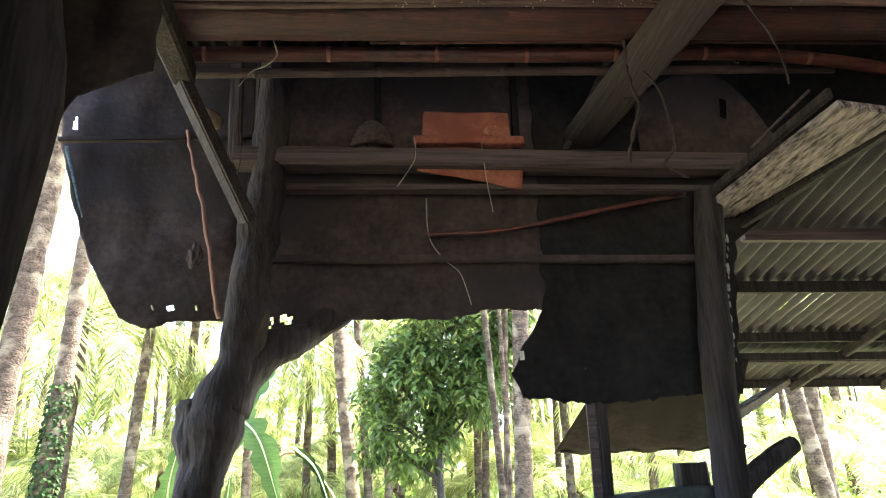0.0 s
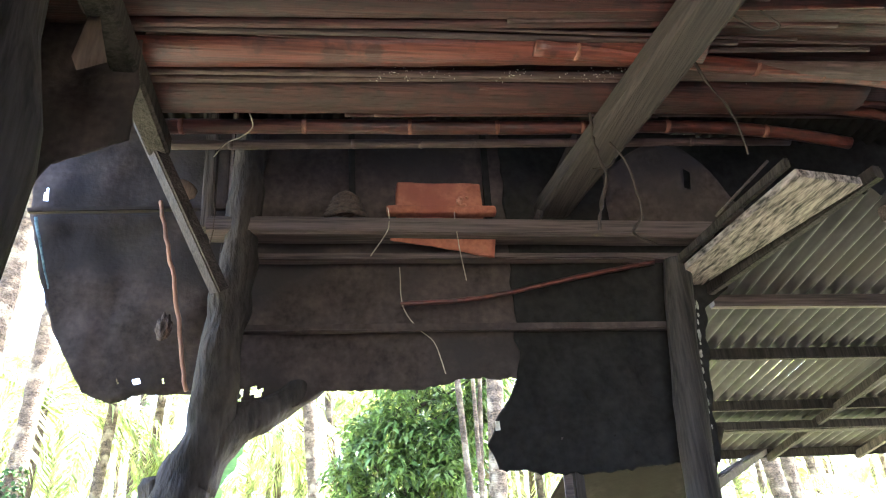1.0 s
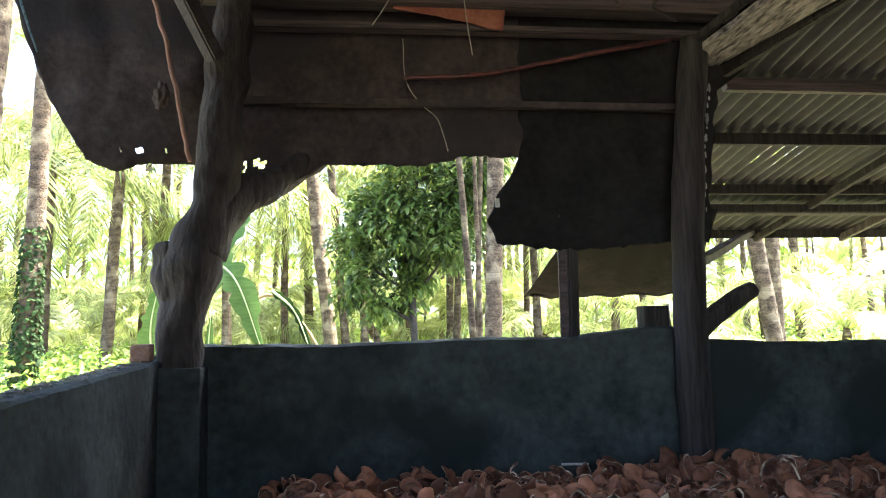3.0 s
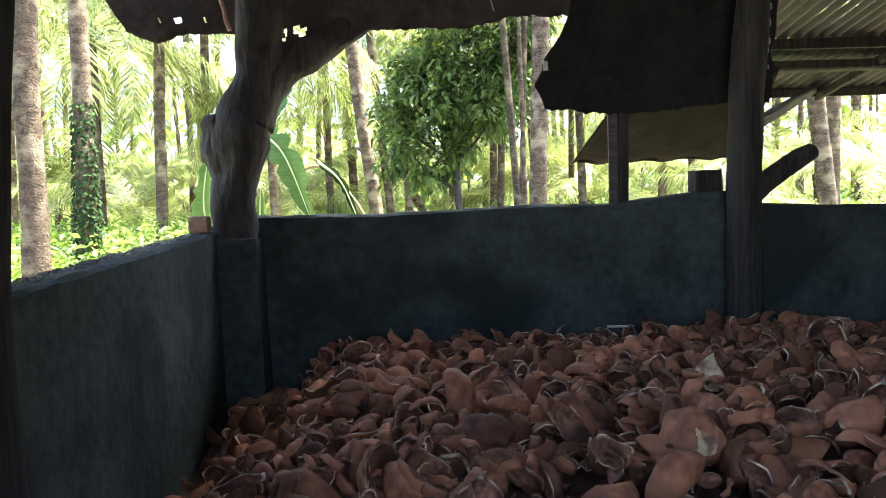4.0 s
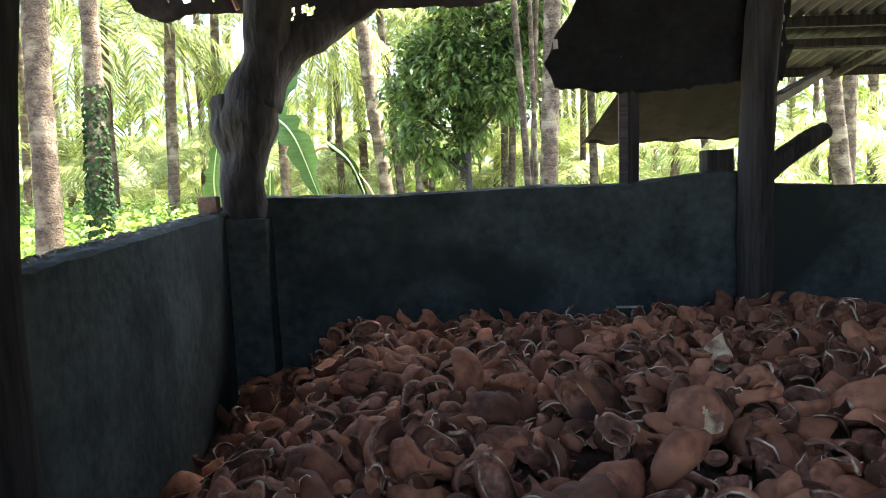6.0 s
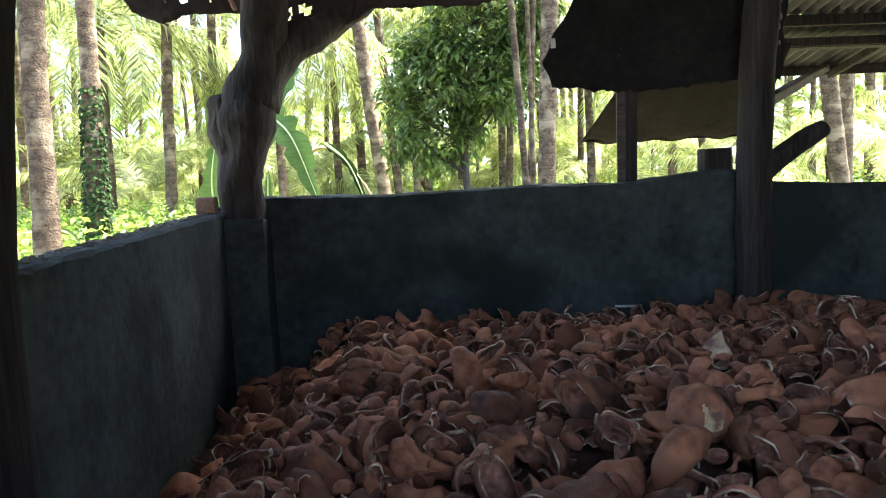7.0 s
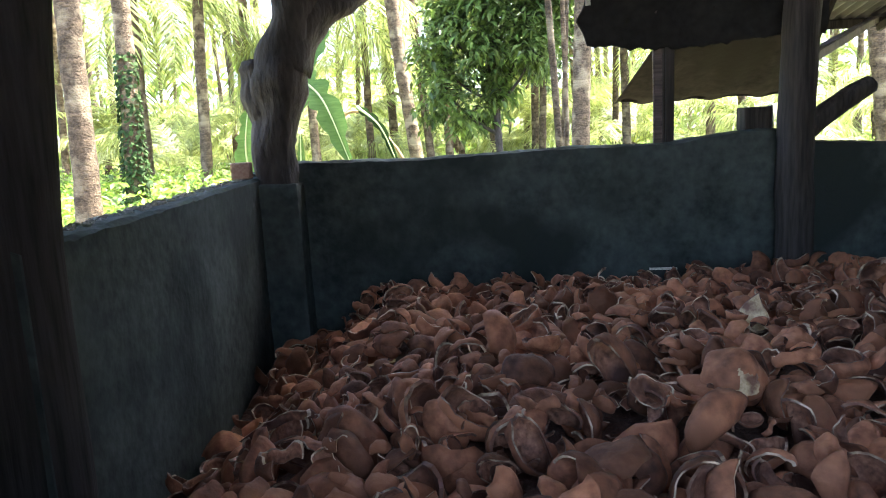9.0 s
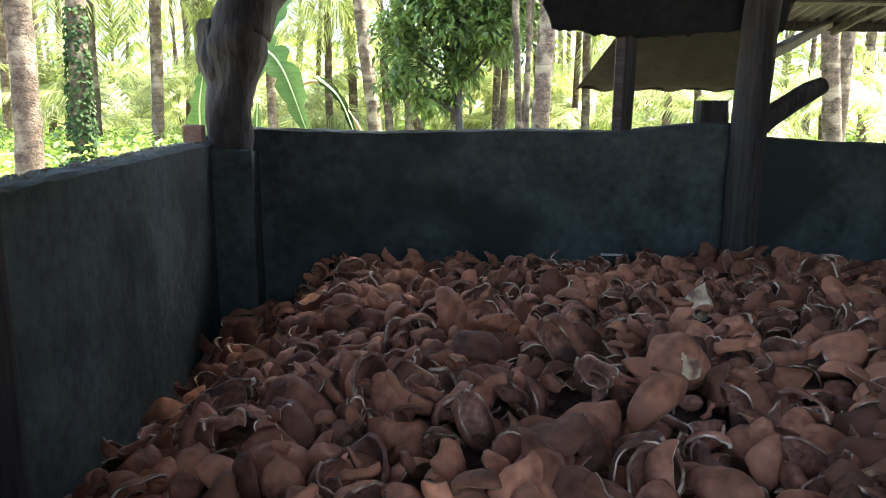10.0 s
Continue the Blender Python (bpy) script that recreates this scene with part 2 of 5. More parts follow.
def beam(bm, a, b, wide, high, bevel=0.006, twist=0.0, cuts=6, rough=0.004):
    """A sawn timber from a to b, with slightly uneven edges."""
    a, b = Vector(a), Vector(b)
    d = b - a
    n = d.length
    local = bmesh.new()
    for i in range(cuts + 1):
        s = i / cuts
        ring = []
        for k, (p, q) in enumerate(((-1, -1), (-1, -0.75), (-1, 0.75), (-1, 1), (-0.75, 1), (0.75, 1), (1, 1), (1, 0.75), (1, -0.75), (1, -1), (0.75, -1), (-0.75, -1))):
            corner = abs(p) == 1 and abs(q) == 1
            j = noise.noise(Vector((s * n * 3 + k * 7.3, a.x * 3, a.z * 5 + k)))
            f = 1 - (bevel / min(wide, high) * 2 if corner else 0)
            ring.append(local.verts.new((p * wide / 2 * f + j * rough, q * high / 2 * f + j * rough * 0.7, s * n)))
        if i:
            for k in range(12):
                local.faces.new((last[k], last[(k + 1) % 12], ring[(k + 1) % 12], ring[k]))
        else:
            local.faces.new(ring[::-1])
        last = ring
    local.faces.new(last)
    turn = d.to_track_quat("Z", "Y").to_matrix().to_4x4()
    bmesh.ops.transform(local, matrix=Matrix.Translation(a) @ turn @ pose(0, 0, 0, 0, 0, twist), verts=local.verts)
    me = bpy.data.meshes.new("tmp")
    local.to_mesh(me)
    local.free()
    bm.from_mesh(me)
    bpy.data.meshes.remove(me)
    return bm


def sheet(bm, left, right, bottom, top, y, nx=60, nz=40, wrinkle=0.03, torn=0.02, thick=0.004, seed=0.0, hang=0.0, folds=2.2, holes=()):
    """A hanging sheet with a torn lower edge; left, right: (z, x) tables; bottom: (x, z) table; y: its plane. holes: (x, z, half width, half height)."""
    grid = []
    for i in range(nx + 1):
        col = []
        for j in range(nz + 1):
            v = j / nz
            u = i / nx
            xm = left[0][1] * (1 - u) + right[0][1] * u
            zb = level(bottom, xm) + torn * (noise.noise(Vector((xm * 14, seed, 0))) + 0.6 * noise.noise(Vector((xm * 43, seed, 3))))
            z = zb + (top - zb) * v
            x = level(left, z) * (1 - u) + level(right, z) * u
            if i in (0, nx):
                x += torn * noise.noise(Vector((z * 12, seed, 9)))
            yy = y + wrinkle * (noise.noise(Vector((x * folds, z * folds * 0.7, seed))) + 0.35 * noise.noise(Vector((x * folds * 4, z * folds * 3, seed)))) + hang * (1 - v) ** 2
            col.append((x, yy, z))
        grid.append(col)
    front = [[bm.verts.new(c) for c in col] for col in grid]
    back = [[bm.verts.new((c[0], c[1] + thick, c[2])) for c in col] for col in grid]

    def gone(i, j):
        c = grid[i][j]
        return any(((c[0] - hx) / hw) ** 2 + ((c[2] - hz) / hh) ** 2 < 1 for hx, hz, hw, hh in holes)
    for i in range(nx):
        for j in range(nz):
            if gone(i, j):
                continue
            bm.faces.new((front[i][j], front[i + 1][j], front[i + 1][j + 1], front[i][j + 1]))
            bm.faces.new((back[i][j], back[i][j + 1], back[i + 1][j + 1], back[i + 1][j]))
    for i in range(nx):
        bm.faces.new((front[i][0], back[i][0], back[i + 1][0], front[i + 1][0]))
        bm.faces.new((front[i][nz], front[i + 1][nz], back[i + 1][nz], back[i][nz]))
    for j in range(nz):
        bm.faces.new((front[0][j], front[0][j + 1], back[0][j + 1], back[0][j]))
        bm.faces.new((front[nx][j], back[nx][j], back[nx][j + 1], front[nx][j + 1]))
    return bm


def corrugated(bm, x0, x1, y0, y1, high, slope, pitch=0.076, amp=0.017, slits=()):
    """A tin roof whose waves run down the slope; high: its height at y = 0. slits: (wave, y from, y to) of open seams."""
    n = int((x1 - x0) / pitch * 8)
    ys = sorted({y0, y1, *[v for s in slits for v in s[1:]], *np.linspace(y0, y1, 9).tolist()})
    rows = []
    for y in ys:
        rows.append([bm.verts.new((x0 + (x1 - x0) * i / n, y, high - slope * y + amp * math.sin(2 * math.pi * i / 8) + 0.006 * noise.noise(Vector((i * 0.05, y, 0))))) for i in range(n + 1)])
    for (ya, a), (yb, b) in zip(zip(ys, rows), zip(ys[1:], rows[1:])):
        for i in range(n):
            if any(i == w * 8 + 2 and s <= (ya + yb) / 2 <= e for w, s, e in slits):
                continue
            bm.faces.new((a[i], a[i + 1], b[i + 1], b[i]))
    return bm


# ---- setting ----
bm = bmesh.new()
N = 120
for i in range(N + 1):
    for j in range(N + 1):
        gx, gy = (i / N * 2 - 1), (j / N * 2 - 1)
        x, y = math.copysign(abs(gx) ** 3, gx) * 900, math.copysign(abs(gy) ** 3, gy) * 900
        far = min(1.0, max(0.0, math.hypot(x, y - 1) / 6 - 0.8))
        bm.verts.new((x, y, 0.12 * far * noise.noise(Vector((x * 0.15, y * 0.15, 0)))))
bm.verts.ensure_lookup_table()
for i in range(N):
    for j in range(N):
        k = i * (N + 1) + j
        bm.faces.new([bm.verts[q] for q in (k, k + N + 1, k + N + 2, k + 1)])
solo("ground", bm, EARTH, "sunlit grassy earth floor of a coconut grove", "ground", "structure")


def low_wall(name, a, b, thick, tops, label, base=-0.1):
    """A rough wall from a to b with an uneven top; tops: (distance, height) pairs; it thickens to the left of the way from a to b."""
    bm = bmesh.new()
    a, b = Vector((*a, 0)), Vector((*b, 0))
    d = (b - a).normalized()
    side = Vector((-d.y, d.x, 0)) * thick
    n, length = max(int((b - a).length / 0.025), 2), (b - a).length
    last = None
    for i in range(n + 1):
        s = length * i / n
        p = a + d * s
        z = level(tops, s)
        j = [0.006 * noise.noise(Vector((s * 9, k * 5.1, a.x))) + 0.004 * noise.noise(Vector((s * 37, k * 3.3, a.y))) for k in range(4)]
        ring = [bm.verts.new(p + Vector((0, 0, base))), bm.verts.new(p + Vector((0, 0, z * 0.7))), bm.verts.new(p + Vector((0, 0, z + j[0] - 0.008))), bm.verts.new(p + side * 0.15 + Vector((0, 0, z + j[1]))),
                bm.verts.new(p + side * 0.85 + Vector((0, 0, z + j[2]))), bm.verts.new(p + side + Vector((0, 0, z + j[3] - 0.008))), bm.verts.new(p + side + Vector((0, 0, base)))]
        if last:
            for k in range(7):
                bm.faces.new((last[k], ring[k], ring[(k + 1) % 7], last[(k + 1) % 7]))
        else:
            bm.faces.new(ring)
        last = ring
    bm.faces.new(last[::-1])
    bmesh.ops.recalc_face_normals(bm, faces=bm.faces)
    return solo(name, bm, SOOT_WALL, label, "wall", "structure", smooth=False)


low_wall("wall_back", (-0.80, 2.75), (3.0, 2.75), 0.13, [(0, 1.41), (0.2, 1.45), (0.7, 1.437), (1.3, 1.45), (1.68, 1.443), (1.95, 1.476), (2.12, 1.478), (2.2, 1.43), (2.56, 1.4), (3.8, 1.39)], "low smoke-blackened wall with an uneven top round the drying bed")
low_wall("wall_left", (-0.70, 1.12), (-0.70, 2.748), 0.11, [(0, 1.367), (0.4, 1.372), (0.9, 1.384), (1.62, 1.402)], "low smoke-blackened side wall with a crumbling top")
low_wall("wall_right", (2.9, 2.748), (2.9, 0.3), 0.13, [(0, 1.39), (2.5, 1.3)], "low smoke-blackened side wall of the drying bed")
low_wall("wall_front", (2.9, 0.34), (-1.3, 0.34), 0.12, [(0, 0.93), (4.2, 0.92)], "low front wall of the drying bed")
low_wall("wall_left_front", (-0.95, 0.34), (-0.95, 1.12), 0.1, [(0, 1.36), (0.8, 1.36)], "low smoke-blackened side wall")

# unseen walls round the camera, added to narrow the light from behind
bm = bmesh.new()
for x0, x1, z0, z1 in ((-2.6, -2.1, 0, 3.7), (1.2, 5.6, 0, 3.7), (-2.1, 1.2, 3.2, 3.7)):
    box(bm, x0, x1, -1.86, -1.75, z0, z1)
solo("blocker_behind", bm, SOOT_WALL, "unseen board wall with a wide doorway, added to shape the light", "wall", "structure", smooth=False)
bm = bmesh.new()
box(bm, -2.7, -2.6, -1.86, 1.75, 0, 3.7)
solo("blocker_side_left", bm, SOOT_WALL, "unseen board wall, added to block light", "wall", "structure", smooth=False)
bm = bmesh.new()
box(bm, 5.6, 5.7, -1.86, 3.2, 0, 3.7)
solo("blocker_side_right", bm, SOOT_WALL, "unseen board wall, added to block light", "wall", "structure", smooth=False)

# added beside the post to close off light from the left
bm = bmesh.new()
box(bm, -2.6, -0.86, 1.26, 1.34, 0, 3.5)
solo("blocker_side_front", bm, SOOT_WALL, "board wall beside the thick post, added to block light", "wall", "structure", smooth=False)
# unseen dark yard, added to weaken the bounce light onto the loft
bm = bmesh.new()
for i in range(41):
    for j in range(41):
        x, y = -5 + 13 * i / 40, -9 + 9.4 * j / 40
        bm.verts.new((x, y, 0.02 + 0.012 * noise.noise(Vector((x, y, 0))) - (0.1 if i in (0, 40) or j == 0 else 0)))
bm.verts.ensure_lookup_table()
for i in range(40):
    for j in range(40):
        k = i * 41 + j
        bm.faces.new([bm.verts[q] for q in (k, k + 41, k + 42, k + 1)])
solo("floor", bm, FLOOR_EARTH, "unseen dark earth before the drying bed, added to cut bounced light", "floor", "structure")

# unseen wall added to shade the left part of the heap
bm = bmesh.new()
box(bm, -2.6, -0.30, 0.12, 0.22, 0, 3.5)
solo("blocker_stub", bm, SOOT_WALL, "unseen board wall, added to block light", "wall", "structure", smooth=False)

# crumbs and leaf litter along the top of the side wall
bm = bmesh.new()
rng = random.Random(4)
for i in range(330):
    s = rng.random()
    y = 1.2 + 1.5 * s
    r = rng.uniform(0.0015, 0.0065)
    c = Vector((-0.80 + rng.uniform(0.0, 0.06), y, level([(1.12, 1.367), (1.52, 1.372), (2.02, 1.384), (2.75, 1.402)], y) + 0.002))
    made = bmesh.ops.create_icosphere(bm, subdivisions=1, radius=r, matrix=Matrix.Translation(c) @ pose(0, 0, 0, rng.uniform(0, 90), 0, rng.uniform(0, 180)) @ Matrix.Diagonal((rng.uniform(0.8, 3.2), 1, 0.5, 1)))
solo("crumbs", bm, RUBBLE, "pale crumbs of mortar and husk on the wall top", "debris", "stuff", smooth=False)

# main roof of old tin over the bed, with its ridge to the front
bm = bmesh.new()
corrugated(bm, -2.6, 5.6, -1.75, 2.2, 3.66, 0.07)
# unseen overhang, added to keep the sun off the heap
corrugated(bm, -1.34, 3.7, 2.2, 3.75, 3.66, 0.07)
roof = solo("ceiling", bm, TARP_DARK, "sooty tin roof seen from below, with an unseen overhang added against the sun", "roof", "structure")
# lean-to roof
bm = bmesh.new()
corrugated(bm, 1.62, 5.6, 2.15, 4.98, 3.2, 0.21, slits=[(9, 3.45, 3.8), (10, 3.5, 3.75), (11, 3.55, 3.95), (12, 3.5, 3.8), (14, 2.9, 3.3), (15, 2.7, 3.2), (17, 2.6, 3.0), (13, 3.6, 3.9), (16, 3.7, 4.0), (8, 4.1, 4.25), (9, 4.1, 4.25), (10, 4.1, 4.25), (13, 4.1, 4.2), (19, 3.1, 3.6)])
solo("lean_to_roof", bm, TIN, "weathered corrugated tin roof with open seams", "roof", "structure")


def timber(name, a, b, wide, high, material, label, category="beam", group="", twist=0.0, kind="", rough=0.004):
    bm = bmesh.new()
    beam(bm, a, b, wide, high, twist=twist, rough=rough)
    return solo(name, bm, material, label, category, kind, group, smooth=False)


for y, dz in ((2.22, 0), (2.86, 0), (3.38, 0), (4.05, 0), (4.9, 0.0)):
    z = 3.2 - 0.21 * y - 0.045
    timber("purlin", (1.66 if y > 2.5 else 2.1, y, z), (5.5, y, z - 0.004), 0.045, 0.06, BEAM_WOOD if y < 3 else DARK_WOOD, "weathered timber purlin under the corrugated tin roof", "purlin", "purlins of the lean-to roof")
timber("eave_board", (1.72, 4.97, 2.13), (5.5, 4.97, 2.12), 0.06, 0.025, OLD_WOOD, "weathered eave board along the lean-to roof", "board")
timber("lean_to_beam", (1.66, 4.3, 2.215), (5.5, 4.3, 2.205), 0.14, 0.06, DARK_WOOD, "dark beam under the lean-to roof")
timber("outer_rafter", (1.50, 2.95, 1.74), (2.97, 4.9, 2.14), 0.05, 0.05, OLD_WOOD, "weathered brace reaching to the lean-to eave", "rafter")
timber("lean_to_rafter", (3.0, 2.1, 2.685), (3.0, 4.9, 2.09), 0.04, 0.05, DARK_WOOD, "weathered rafter under the corrugated tin roof", "rafter")
timber("lean_to_rafter", (3.7, 2.1, 2.685), (3.7, 4.9, 2.09), 0.04, 0.05, OLD_WOOD, "weathered rafter under the corrugated tin roof", "rafter")
timber("lean_to_post", (4.7, 4.85, 0), (4.7, 4.85, 1.98), 0.09, 0.09, OLD_WOOD, "weathered post at the lean-to eave", "post")
timber("lean_to_post", (5.4, 2.2, 0), (5.4, 2.2, 2.62), 0.09, 0.09, OLD_WOOD, "weathered post of the lean-to", "post")

# hanging sheets of the upper walls
bm = bmesh.new()
sheet(bm, [(2.1, -1.03), (2.19, -1.052), (2.41, -1.188), (2.66, -1.287), (2.98, -1.385), (3.4, -1.44)], [(2.1, -0.55), (3.4, -0.55)],
      [(-1.03, 2.185), (-0.988, 2.16), (-0.923, 2.135), (-0.87, 2.155), (-0.8, 2.17), (-0.6, 2.17), (-0.55, 2.15)], 3.5, 2.83, 70, 60, 0.03, 0.012, seed=1.0, holes=[(-0.85, 2.206, 0.015, 0.014), (-0.915, 2.205, 0.006, 0.008), (-0.75, 2.21, 0.006, 0.007), (-1.335, 3.05, 0.012, 0.035), (-1.318, 3.02, 0.022, 0.011)])
solo("wall_sheet_left", bm, TARP, "torn sooty sheet hanging as the upper wall beside the trunk post", "sheet", "structure")
bm = bmesh.new()
sheet(bm, [(2, -0.57), (3.5, -0.57)], [(2, 0.74), (3.5, 0.74)], [(-0.57, 1.98), (-0.4, 2.05), (-0.3, 2.07), (-0.2, 2.12), (-0.12, 2.165), (0.17, 2.165), (0.3, 2.16), (0.45, 2.2), (0.74, 2.2)], 3.5, 2.815, 200, 90, 0.025, 0.012, seed=2.0, holes=[(-0.385, 2.163, 0.03, 0.017), (-0.44, 2.165, 0.007, 0.016), (-0.45, 2.125, 0.008, 0.009)])
solo("wall_sheet_middle", bm, TARP, "sooty sheet with a ragged lower edge above the opening", "sheet", "structure")
bm = bmesh.new()
sheet(bm, [(1.82, 0.59), (1.93, 0.54), (2.0, 0.575), (2.2, 0.69), (2.3, 0.70), (3.5, 0.70)], [(1.8, 1.50), (2.5, 1.58), (2.6, 1.72), (3.5, 1.75)], [(0.5, 1.84), (0.6, 1.83), (0.8, 1.815), (0.9, 1.80), (1.3, 1.83), (1.68, 1.83)], 3.45, 2.80, 110, 160, 0.03, 0.02, seed=3.0, folds=3.5, holes=[(0.667, 1.965, 0.0045, 0.0055), (0.845, 1.94, 0.0045, 0.0055), (1.07, 1.945, 0.0045, 0.0055)])
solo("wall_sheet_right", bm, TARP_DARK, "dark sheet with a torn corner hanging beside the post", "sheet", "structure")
bm = bmesh.new()
sheet(bm, [(2.1, -2.4), (3.5, -2.4)], [(2.2, -0.64), (3.5, -0.66)], [(-2.4, 2.0), (-0.94, 2.1), (-0.88, 2.53), (-0.85, 2.595), (-0.66, 2.68), (-0.6, 2.7)], 3.5, 1.8, 120, 50, 0.02, 0.01, seed=4.0)
solo("wall_sheet_front", bm, TARP, "dark sooty sheet hanging under the roof at the side", "sheet", "structure")

bm = bmesh.new()
sheet(bm, [(2.3, 1.70), (3.5, 1.70)], [(2.3, 3.7), (3.5, 3.7)], [(1.6, 2.62), (3.7, 2.62)], 3.5, 2.86, 40, 20, 0.02, 0.01, seed=5.0)
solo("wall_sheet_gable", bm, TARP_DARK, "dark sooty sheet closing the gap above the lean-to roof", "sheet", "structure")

# ---- carpentry ----
bm = bmesh.new()
pts = [Vector((level([(0, -0.67), (1.39, -0.658), (1.74, -0.629), (1.957, -0.604), (2.145, -0.582), (2.25, -0.57), (2.5, -0.62), (3.5, -0.68)], z), 1.19, z)) for z in np.linspace(0, 3.5, 50).tolist()]
tube(bm, [(p.x - 0.165, p.y, p.z) for p in pts], [0.165] * 50, 24, 0.03, squash=0.5, freq=3)
solo("thick_post", bm, DARK_WOOD, "thick dark wooden post at the end of the side wall", "post")

# pier of the wall corner, on which the forked trunk stands
bm = bmesh.new()
box(bm, -0.75, -0.555, 2.605, 2.79, -0.1, 1.375, 0.012)
bmesh.ops.subdivide_edges(bm, edges=[e for e in bm.edges if e.calc_length() > 0.08], cuts=10, use_grid_fill=True)
for v in bm.verts:
    v.co += Vector((0.006, 0.006, 0.008)) * noise.noise(v.co * 9)
solo("wall_pier", bm, SOOT_WALL, "low smoke-blackened pier in the corner of the drying bed", "wall", "structure", smooth=False)

# trunk used as a corner post, forked, with a sawn-off stub
trunk_post = thing("trunk_post", "forked tree trunk used as the corner post, with a sawn-off stub", "post", at=(0, 0, 0))
bm = bmesh.new()
path = spline([(-0.655, 2.7, 1.35), (-0.654, 2.7, 1.4), (-0.652, 2.7, 1.45), (-0.638, 2.7, 1.62), (-0.612, 2.7, 1.77), (-0.556, 2.7, 1.93), (-0.52, 2.7, 2.12), (-0.495, 2.7, 2.4), (-0.47, 2.7, 2.7), (-0.45, 2.7, 3.3)], 64)
tube(bm, path, [level([(1.35, 0.088), (1.5, 0.083), (1.62, 0.084), (1.74, 0.1), (1.85, 0.088), (1.98, 0.076), (2.2, 0.09), (2.6, 0.08), (3.3, 0.07)], p.z) for p in path], 28, 0.36, freq=8)
part("trunk", bm, BARK, trunk_post)
bm = bmesh.new()
path = spline([(-0.645, 2.73, 1.42), (-0.652, 2.735, 1.58), (-0.675, 2.735, 1.73), (-0.69, 2.73, 1.845)], 14)
tube(bm, path, [0.05, 0.056, 0.062, 0.068, 0.073, 0.077, 0.08, 0.082, 0.083, 0.082, 0.081, 0.079, 0.075, 0.055], 20, 0.4, freq=13, seed=2)
part("stub", bm, BARK, trunk_post, "sawn-off limb stub")
bm = bmesh.new()
path = spline([(-0.575, 2.71, 1.80), (-0.51, 2.73, 1.95), (-0.40, 2.78, 2.052), (-0.28, 2.85, 2.125), (-0.14, 2.89, 2.225), (0.0, 2.91, 2.32)], 26)
tube(bm, path, [level([(0, 0.09), (8, 0.074), (16, 0.058), (25, 0.042)], i) for i in range(26)], 18, 0.36, freq=11, seed=5)
part("branch", bm, BARK, trunk_post, "slanting fork branch")

post = thing("round_post", "rough round post at the back wall with a branch stub", "post")
bm = bmesh.new()
path = spline([(1.345, 2.68, 0.0), (1.345, 2.68, 0.9), (1.343, 2.68, 1.5), (1.352, 2.68, 1.8), (1.377, 2.68, 2.2), (1.416, 2.68, 2.53), (1.435, 2.68, 2.68)], 34)
tube(bm, path, [0.07 - 0.0003 * i for i in range(34)], 16, 0.14, freq=8, seed=9)
part("pole", bm, DARK_WOOD, post)
bm = bmesh.new()
path = spline([(1.34, 2.68, 1.43), (1.42, 2.67, 1.503), (1.51, 2.66, 1.567), (1.59, 2.65, 1.615), (1.612, 2.65, 1.627)], 14)
tube(bm, path, [0.045, 0.044, 0.043, 0.042, 0.041, 0.041, 0.04, 0.04, 0.039, 0.038, 0.036, 0.034, 0.028, 0.015], 12, 0.1, freq=12)
part("branch_stub", bm, DARK_WOOD, post)
bm = bmesh.new()
for i in range(26):
    z = 1.9 + 0.62 * rng.random()
    c = Vector((level([(1.6, 1.347), (1.8, 1.352), (2.2, 1.377), (2.53, 1.416)], z) + 0.06, 2.64 + 0.03 * rng.random(), z))
    bmesh.ops.create_icosphere(bm, subdivisions=1, radius=rng.uniform(0.004, 0.01), matrix=Matrix.Translation(c) @ Matrix.Diagonal((0.6, 0.6, rng.uniform(1, 2.5), 1)))
tagged(part("lichen", bm, RUBBLE, post, "pale flaking lichen", smooth=False), kind="stuff")

stud = thing("board_post", "upright board with a pale sawn edge standing on the wall", "post")
bm = bmesh.new()
beam(bm, (0.905, 2.845, 1.44), (0.915, 2.845, 2.5), 0.062, 0.04)
part("board", bm, DARK_WOOD, stud, smooth=False)
bm = bmesh.new()
beam(bm, (0.866, 2.84, 1.44), (0.868, 2.84, 1.98), 0.014, 0.035, rough=0.002)
part("edge_strip", bm, BEAM_WOOD, stud, "pale sawn edge", smooth=False)

timber("back_beam", (-0.60, 2.70, 2.835), (1.62, 2.70, 2.828), 0.08, 0.125, BEAM_WOOD, "long weathered timber beam across the back wall", twist=90, rough=0.006)
timber("back_batten", (-0.55, 2.745, 2.72), (1.5, 2.745, 2.728), 0.03, 0.062, BEAM_WOOD, "thinner batten under the back beam", "batten", twist=90)
timber("back_batten", (-0.50, 2.755, 2.41), (1.45, 2.755, 2.405), 0.03, 0.045, TARP, "thin sooty batten across the hanging sheet", "batten", twist=90)
# strip added in place of the dark gap between the sheet's panels
timber("gap_line_strip", (-1.37, 2.785, 2.96), (-0.55, 2.785, 2.985), 0.02, 0.03, TARP, "thin strip standing in for a dark gap line across the torn sheet", "batten", twist=90)
timber("upright_stud", (-0.62, 2.755, 2.86), (-0.64, 2.755, 3.5), 0.07, 0.05, OLD_WOOD, "upright timber between beam and roof", "stud")
timber("upright_stud", (-0.52, 2.755, 2.86), (-0.53, 2.745, 3.5), 0.035, 0.04, BEAM_WOOD, "thin upright timber between beam and roof", "stud")
timber("upright_stud", (0.0, 2.775, 2.86), (-0.01, 2.775, 3.5), 0.03, 0.03, TARP_DARK, "thin dark upright between beam and roof", "stud")
